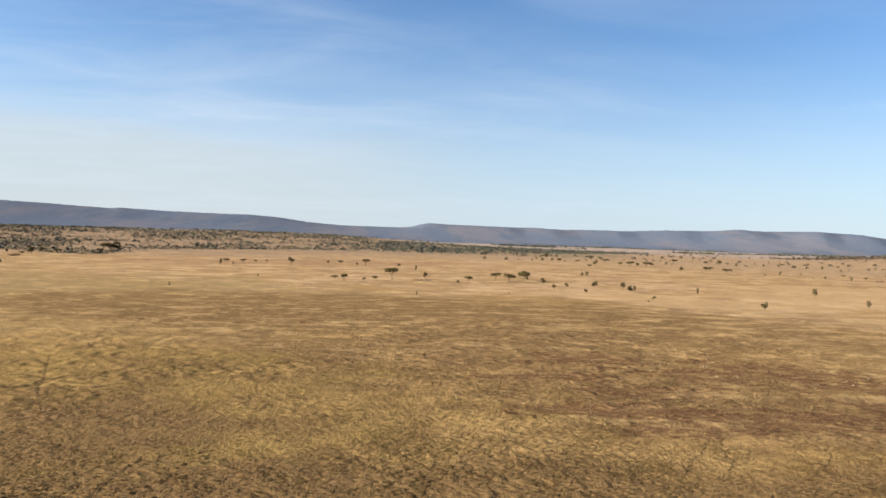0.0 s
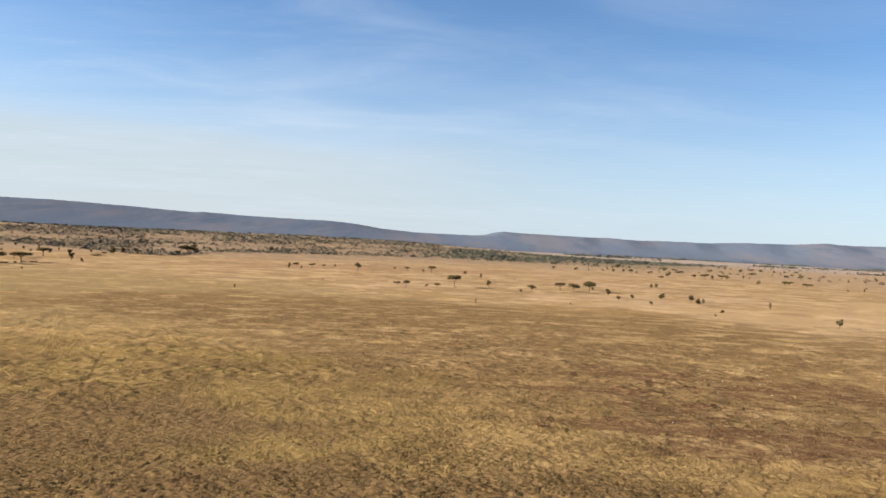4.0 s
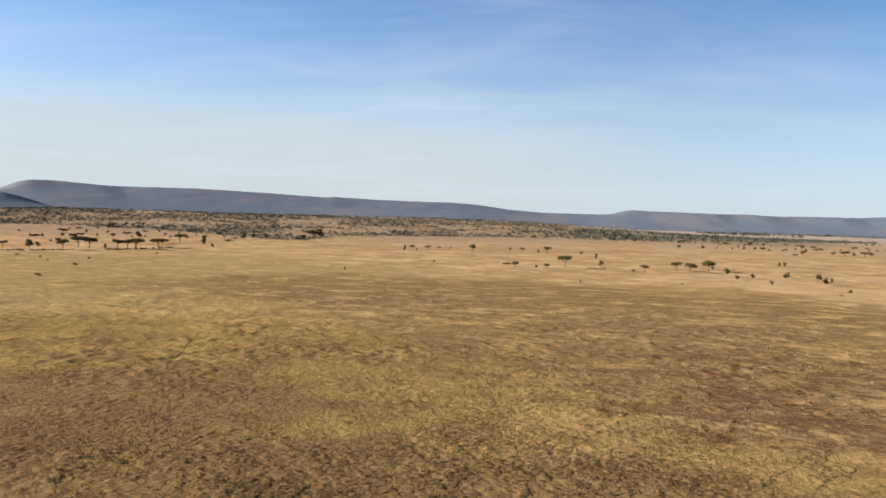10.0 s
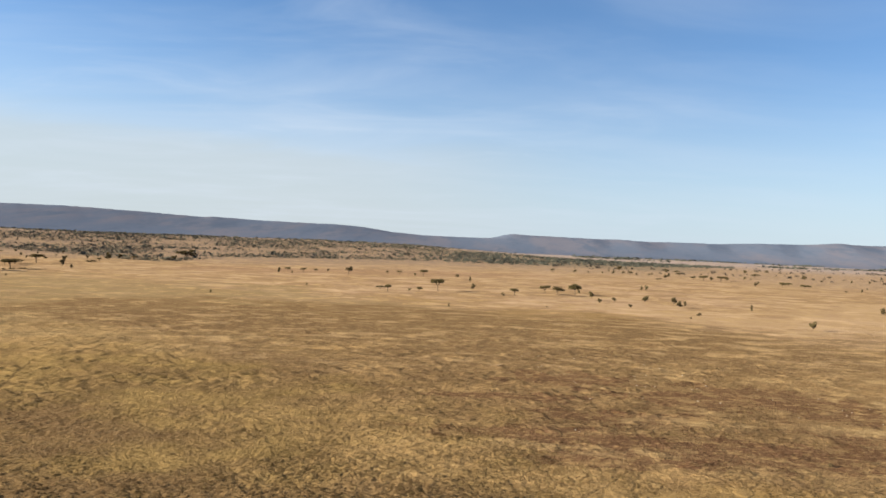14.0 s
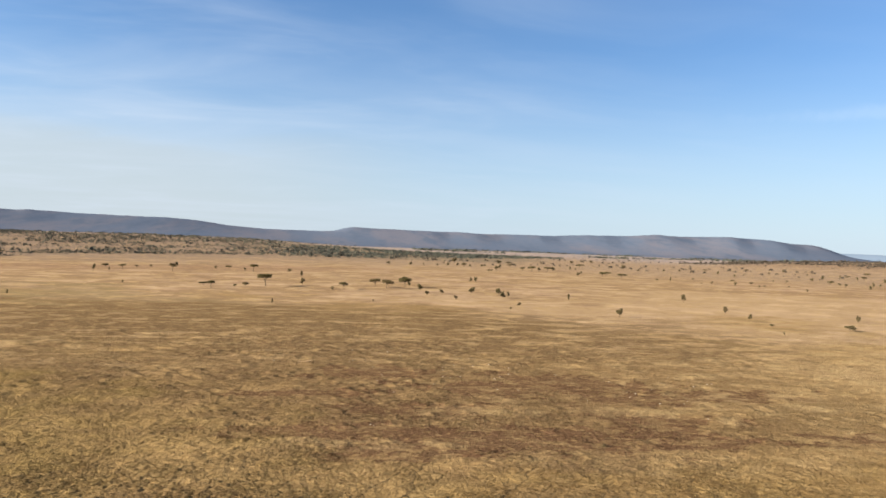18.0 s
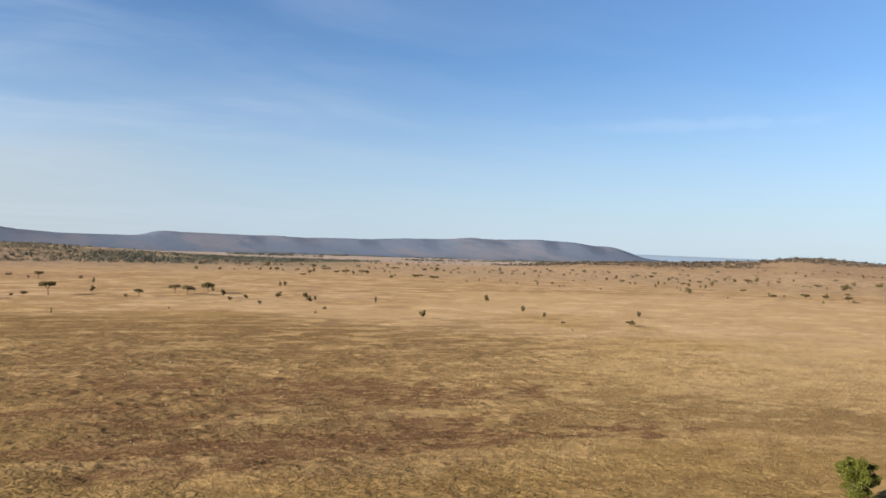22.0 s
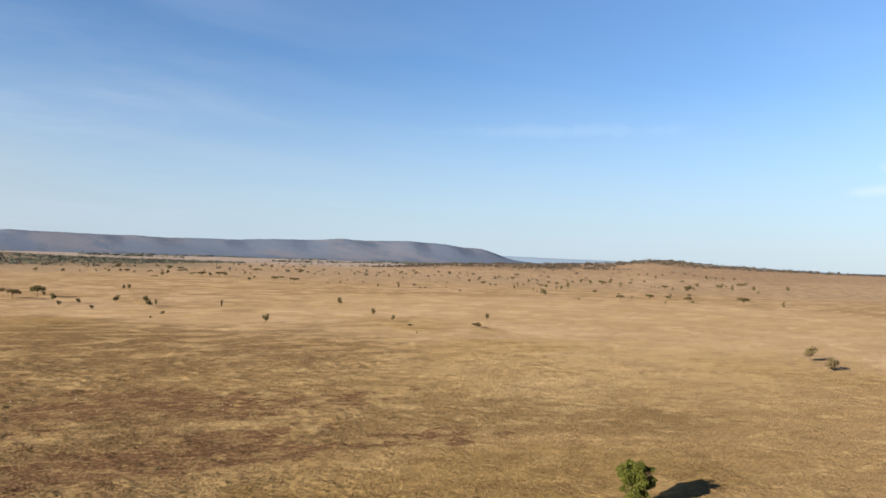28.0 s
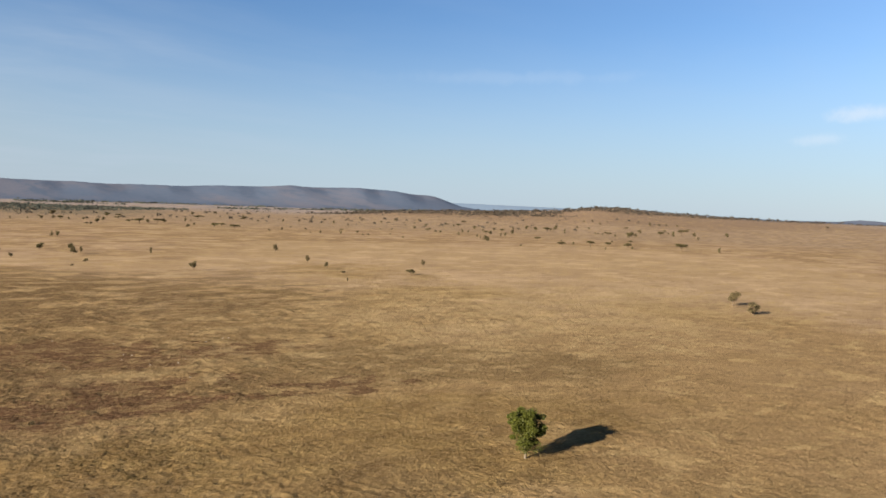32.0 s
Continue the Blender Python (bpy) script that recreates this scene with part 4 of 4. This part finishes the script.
# the green tree by itself on the near grass
def lone_tree(x, y):
    g = np.random.default_rng(55)
    base = tagged(new("lone_tree", None), "bright green leafy tree with a pale trunk, alone on the grass", "tree")
    base.location = (x, y, -0.1)
    segs = [((0, 0, -0.2), (0.12, 0.05, 1.5), 0.26, 0.20), ((0.12, 0.05, 1.45), (-0.05, 0.1, 3.0), 0.20, 0.14), ((-0.05, 0.1, 2.9), (0.2, 0, 6.8), 0.13, 0.04)]
    pts = []
    for i in range(66):
        high = 2.6 + 5.2 * g.random() ** 0.8
        reach = float(np.interp(high, [2.6, 3.8, 5.2, 6.6, 7.8], [1.3, 2.7, 3.25, 3.1, 2.0]))
        ang, out = g.uniform(0, 2 * np.pi), reach * g.random() ** 0.4
        tip = np.array((0.25 + out * np.cos(ang), out * np.sin(ang), high))
        if i % 2 == 0:
            segs.append(((0.0, 0.05, 1.6 + 0.45 * (high - 1.6)), tip, 0.07, 0.02, 5))
        k = 290
        d = g.normal(size=(k, 3))
        d /= np.linalg.norm(d, axis=1, keepdims=True)
        pts.append(tip + d * (g.random((k, 1)) ** 0.45) * g.uniform(0.5, 0.95) * np.array((1, 1, 0.75)))
    d = g.normal(size=(3000, 3))
    d *= g.random((3000, 1)) ** 0.4 / np.linalg.norm(d, axis=1, keepdims=True)
    pts.append(d * (2.7, 2.7, 2.3) + np.array((0.25, 0, 5.2)))
    for i in range(26):
        ang, out = g.uniform(0, 2 * np.pi), g.uniform(0.5, 2.3)
        tip = np.array((0.3 + out * np.cos(ang), out * np.sin(ang), g.uniform(1.4, 3.2)))
        segs.append(((0.0, 0.05, 1.4), tip, 0.05, 0.015, 5))
        d = g.normal(size=(60, 3))
        pts.append(tip + d * 0.33)
    trunk = tagged(new("trunk", limbs_mesh("trunk", segs[:3], MAT_PALE_BARK)), "pale sunlit bark")
    trunk.parent = base
    for seg in segs[3:]:
        bough = new("branch", limbs_mesh("branch", [seg], MAT_PALE_BARK))
        bough.parent = trunk
    crown = tagged(new("crown", leaves_mesh("crown", np.concatenate(pts), 0.125, MAT_GREEN, 56)), "dense green leaves")
    crown.parent = base


lone_tree(164.8, 101.4)


# ---------------------------------------------------------------- thickets far out
def in_wedge(count, az0, az1, r0, r1, seed):
    g = np.random.default_rng(seed)
    a = np.radians(g.uniform(az0, az1, count))
    r = np.sqrt(g.uniform(r0 * r0, r1 * r1, count))
    return CX + r * np.sin(a), CY + r * np.cos(a), g


def thicket(name, x, y, height, width, mat, seed, label, leaves=10):
    """Many bushes and low trees as one mesh: ragged domes of leaf clumps over short stems."""
    g = np.random.default_rng(seed)
    k = len(x)
    z = ground_height(x, y)
    d = g.normal(size=(k, leaves, 3))
    d /= np.linalg.norm(d, axis=2, keepdims=True)
    d[..., 2] = np.abs(d[..., 2])
    d *= g.uniform(0.55, 1.0, (k, leaves, 1))
    pts = np.stack([x[:, None] + d[..., 0] * width[:, None] / 2, y[:, None] + d[..., 1] * width[:, None] / 2, z[:, None] + height[:, None] * (0.25 + 0.65 * d[..., 2])], -1)
    size = np.repeat(width[:, None] * 0.215, leaves, 1).reshape(-1, 1)
    quads = leaf_quads(pts.reshape(-1, 3), size, 0.6, seed + 1)
    me = mesh_of(name, quads.reshape(-1, 3), np.arange(len(quads) * 4).reshape(-1, 4), mat)
    return tagged(new(name, me), label, "bushes", kind="stuff")


# the bush-grown swell
x, y, g = in_wedge(42000, -56, 3, 980, 2560, 61)
az_, r_ = np.degrees(np.arctan2(x - CX, y - CY)), np.hypot(x - CX, y - CY)
edge = np.interp(az_, [-56, -39, -32, -27, -23, -19, -10, 0, 3], [1500, 1480, 1320, 1100, 1000, 1270, 1400, 1500, 1560])
dense = lumps(x, y, 160, 62) * 0.55 + lumps(x, y, 60, 63) * 0.45
keep = (r_ > edge) & (g.random(len(x)) < np.clip((dense - 0.30) * 4.5 + 0.5 * (r_ < edge + 160), 0.07, 1.0) * (1 - 0.85 * smooth(az_, -7, -1)))
x, y = x[keep], y[keep]
h = g.uniform(0.9, 2.4, len(x)) * np.where(g.random(len(x)) < 0.18, 2.2, 1.0)
thicket("bush_thicket", x, y, h, h * g.uniform(1.2, 2.4, len(x)), MAT_HAZED_SCRUB, 64, "grey-green thorn thicket covering a low swell, leaf colour lifted for haze")
# the dark woodland on the flat behind the plain
x, y, g = in_wedge(9500, -6, 17, 1450, 2700, 71)
az_, r_ = np.degrees(np.arctan2(x - CX, y - CY)), np.hypot(x - CX, y - CY)
keep = (np.abs(r_ - 1950 - 30 * (az_ - 6)) < np.interp(az_, [-6, -1, 3, 9, 13, 17], [260, 400, 420, 330, 200, 40]) * g.uniform(0.5, 1.15, len(x))) & (g.random(len(x)) < 0.9 * smooth(az_, -6, 0) * np.clip(lumps(x, y, 120, 72) * 2.2 - 0.25, 0.1, 1))
x, y = x[keep], y[keep]
h = g.uniform(3.0, 7.0, len(x))
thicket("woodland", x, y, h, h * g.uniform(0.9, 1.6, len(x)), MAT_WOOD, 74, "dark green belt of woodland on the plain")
# the rise with bush in the east
x, y, g = in_wedge(9500, 25, 66, 1700, 2560, 81)
az_, r_ = np.degrees(np.arctan2(x - CX, y - CY)), np.hypot(x - CX, y - CY)
keep = (r_ > np.interp(az_, [25, 32, 44, 48, 56, 66], [2250, 2080, 1900, 1980, 2330, 2440])) & (lumps(x, y, 90, 82) > 0.30)
x, y = x[keep], y[keep]
h = g.uniform(2.0, 5.0, len(x)) * np.where(g.random(len(x)) < 0.12, 1.9, 1.0)
thicket("rise_thicket", x, y, h, h * g.uniform(1.0, 1.8, len(x)), MAT_RISE, 84, "brown-green bush on a low rise")
# scattered far trees and bushes between plain and hills
x, y, g = in_wedge(520, 4, 50, 1350, 2500, 91)
keep = lumps(x, y, 170, 92) > 0.45
x, y = x[keep], y[keep]
h = g.uniform(2.5, 6.5, len(x))
thicket("far_bushes", x, y, h, h * g.uniform(0.9, 2.0, len(x)), MAT_RISE, 94, "scattered far bushes and small trees on the plain")
x, y, g = in_wedge(3600, 6, 34, 2700, 4050, 95)
keep = (lumps(x, y, 260, 96) > 0.60) & (lumps(x, y, 90, 97) > 0.3)
x, y = x[keep], y[keep]
h = g.uniform(4, 8, len(x))
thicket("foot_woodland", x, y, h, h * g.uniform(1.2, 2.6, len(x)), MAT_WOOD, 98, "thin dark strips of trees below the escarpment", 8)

# ---------------------------------------------------------------- near ground


def tussocks(name, count, az0, az1, r0, r1, seed, label):
    """Dry grass tussocks as real geometry: each a ragged little mound of its own."""
    g = np.random.default_rng(seed)
    ang, far_by = np.radians(g.uniform(az0, az1, count)), r0 + (r1 - r0) * g.random(count) ** 1.35
    x, y = CX + far_by * np.sin(ang), CY + far_by * np.cos(ang)
    dens = lumps(x, y, 14, seed + 1) * 0.45 + lumps(x, y, 4.5, seed + 2) * 0.55
    mown = np.exp(-(((x - 250) / 95) ** 2 + ((y - 140) / 75) ** 2))
    fade = smooth(np.hypot(x - CX, y - CY), 190, 330) * 1.0 + smooth(np.abs(np.degrees(np.arctan2(x - CX, y - CY)) - 12), 55, 64)
    keep = dens + g.uniform(-0.3, 0.3, len(x)) > 0.40 + 0.40 * (1 - cover(x, y)) + 0.35 * mown + 0.8 * rut(x, y) + 0.5 * fade
    x, y, dens = x[keep], y[keep], dens[keep]
    k, sides = len(x), 6
    wide = g.uniform(0.22, 0.46, k) * (0.6 + 0.8 * dens)
    tall = wide * g.uniform(0.13, 0.34, k) * (1 - 0.45 * mown[keep]) * (1 - 0.2 * smooth(np.hypot(x - CX, y - CY), 125, 220))
    a = 2 * np.pi * (np.arange(sides)[None] / sides) + g.uniform(0, 6.28, (k, 1)) + g.uniform(-0.35, 0.35, (k, sides))
    out = wide[:, None] * g.uniform(0.65, 1.3, (k, sides))
    z = ground_height(x, y) + relief(x, y)
    ring = np.stack([x[:, None] + out * np.cos(a), y[:, None] + out * np.sin(a), (z - 0.05)[:, None] + g.uniform(-0.04, 0.05, (k, sides))], -1)
    top = np.stack([x + g.normal(0, 0.10, k), y + g.normal(0, 0.10, k), z + tall], -1)[:, None]
    verts = np.concatenate([top, ring], 1).reshape(-1, 3)
    b = np.arange(sides)
    one = np.stack([0 * b, 1 + b, 1 + (b + 1) % sides], -1)
    faces = (np.arange(k)[:, None, None] * (sides + 1) + one[None]).reshape(-1, 3)
    ob = new(name, mesh_of(name, verts, faces, MAT_GRASS, True))
    return tagged(ob, label, "grass", kind="stuff")


tussocks("grass_tussocks", 250000, -50, 74, 88, 330, 401, "dry golden-olive grass tussocks all over the near plain")


def fallen_log(x0, y0, x1, y1):
    base = tagged(new("fallen_log"), "weathered fallen log lying in the dry grass", "log")
    base.location = (x0, y0, 0)
    d = np.array((x1 - x0, y1 - y0, 0.0))
    segs = [((0, 0, 0.12), d * 0.55 + (0, 0, 0.38), 0.19, 0.16, 9), (d * 0.54 + (0, 0, 0.37), d + (0, 0, 0.85), 0.15, 0.08, 9), (d * 0.7 + (0, 0, 0.5), d * 0.85 + (0.2, 0.4, 0.1), 0.09, 0.04)]
    me = limbs_mesh("trunk", segs, MAT_LOG)
    ob = new("trunk", me)
    ob.parent = base


fallen_log(34.7, 257.0, 39.6, 256.2)


# stone-shaped lumps, standing in for unidentified white specks on the plain
def pale_speck_form(seed):
    g = np.random.default_rng(seed)
    bm = bmesh.new()
    bmesh.ops.create_icosphere(bm, subdivisions=2, radius=0.5)
    for v in bm.verts:
        v.co = v.co * (1 + 0.35 * noise.noise(v.co * 2.2 + Vector((seed, 0, 0))))
        v.co.z *= 0.62
    me = bpy.data.meshes.new("pale_stone")
    bm.to_mesh(me)
    bm.free()
    me.materials.append(MAT_SPECK)
    return me


SPECKS = [pale_speck_form(s) for s in (1, 2, 3)]
g = np.random.default_rng(77)
for cx, cy, many, reach in ((57, 263, 6, 3.0), (64, 228, 3, 2.0), (80, 248, 3, 4.0), (46, 284, 2, 4.0), (82, 233, 2, 3.0), (70, 270, 12, 16.0), (95, 235, 10, 14.0), (125, 207, 6, 6.0), (137, 190, 3, 8.0), (56, 172, 2, 2.5), (60, 232, 10, 12.0), (145, 224, 8, 11.0)):
    for i in range(many):
        px, py = cx + g.normal(0, reach), cy + g.normal(0, reach)
        ob = tagged(new("pale_stone", SPECKS[int(g.integers(3))]), "pale stone-shaped lump for a white speck in the dry grass", "stone", "pale stones")
        wide = float(g.uniform(0.16, 0.42))
        ob.matrix_basis = pose(px, py, float(relief(np.array([px]), np.array([py]))[0]) + 0.30 * wide, 0, 0, float(g.uniform(0, 360))) @ Matrix.Diagonal((wide, wide, wide, 1))

# low bushes along a shallow gully, packed to stand in for its shade line
for x0, y0, x1, y1, many in ((-446, 515, -406, 575, 34), (-386, 592, -368, 672, 30)):
    for i in range(many):
        f = (i + 0.5) / many
        shrub(x0 + (x1 - x0) * f + g.normal(0, 1.5), y0 + (y1 - y0) * f + g.normal(0, 1.5), float(g.uniform(0.8, 1.5)), float(g.uniform(2.5, 4.5)))
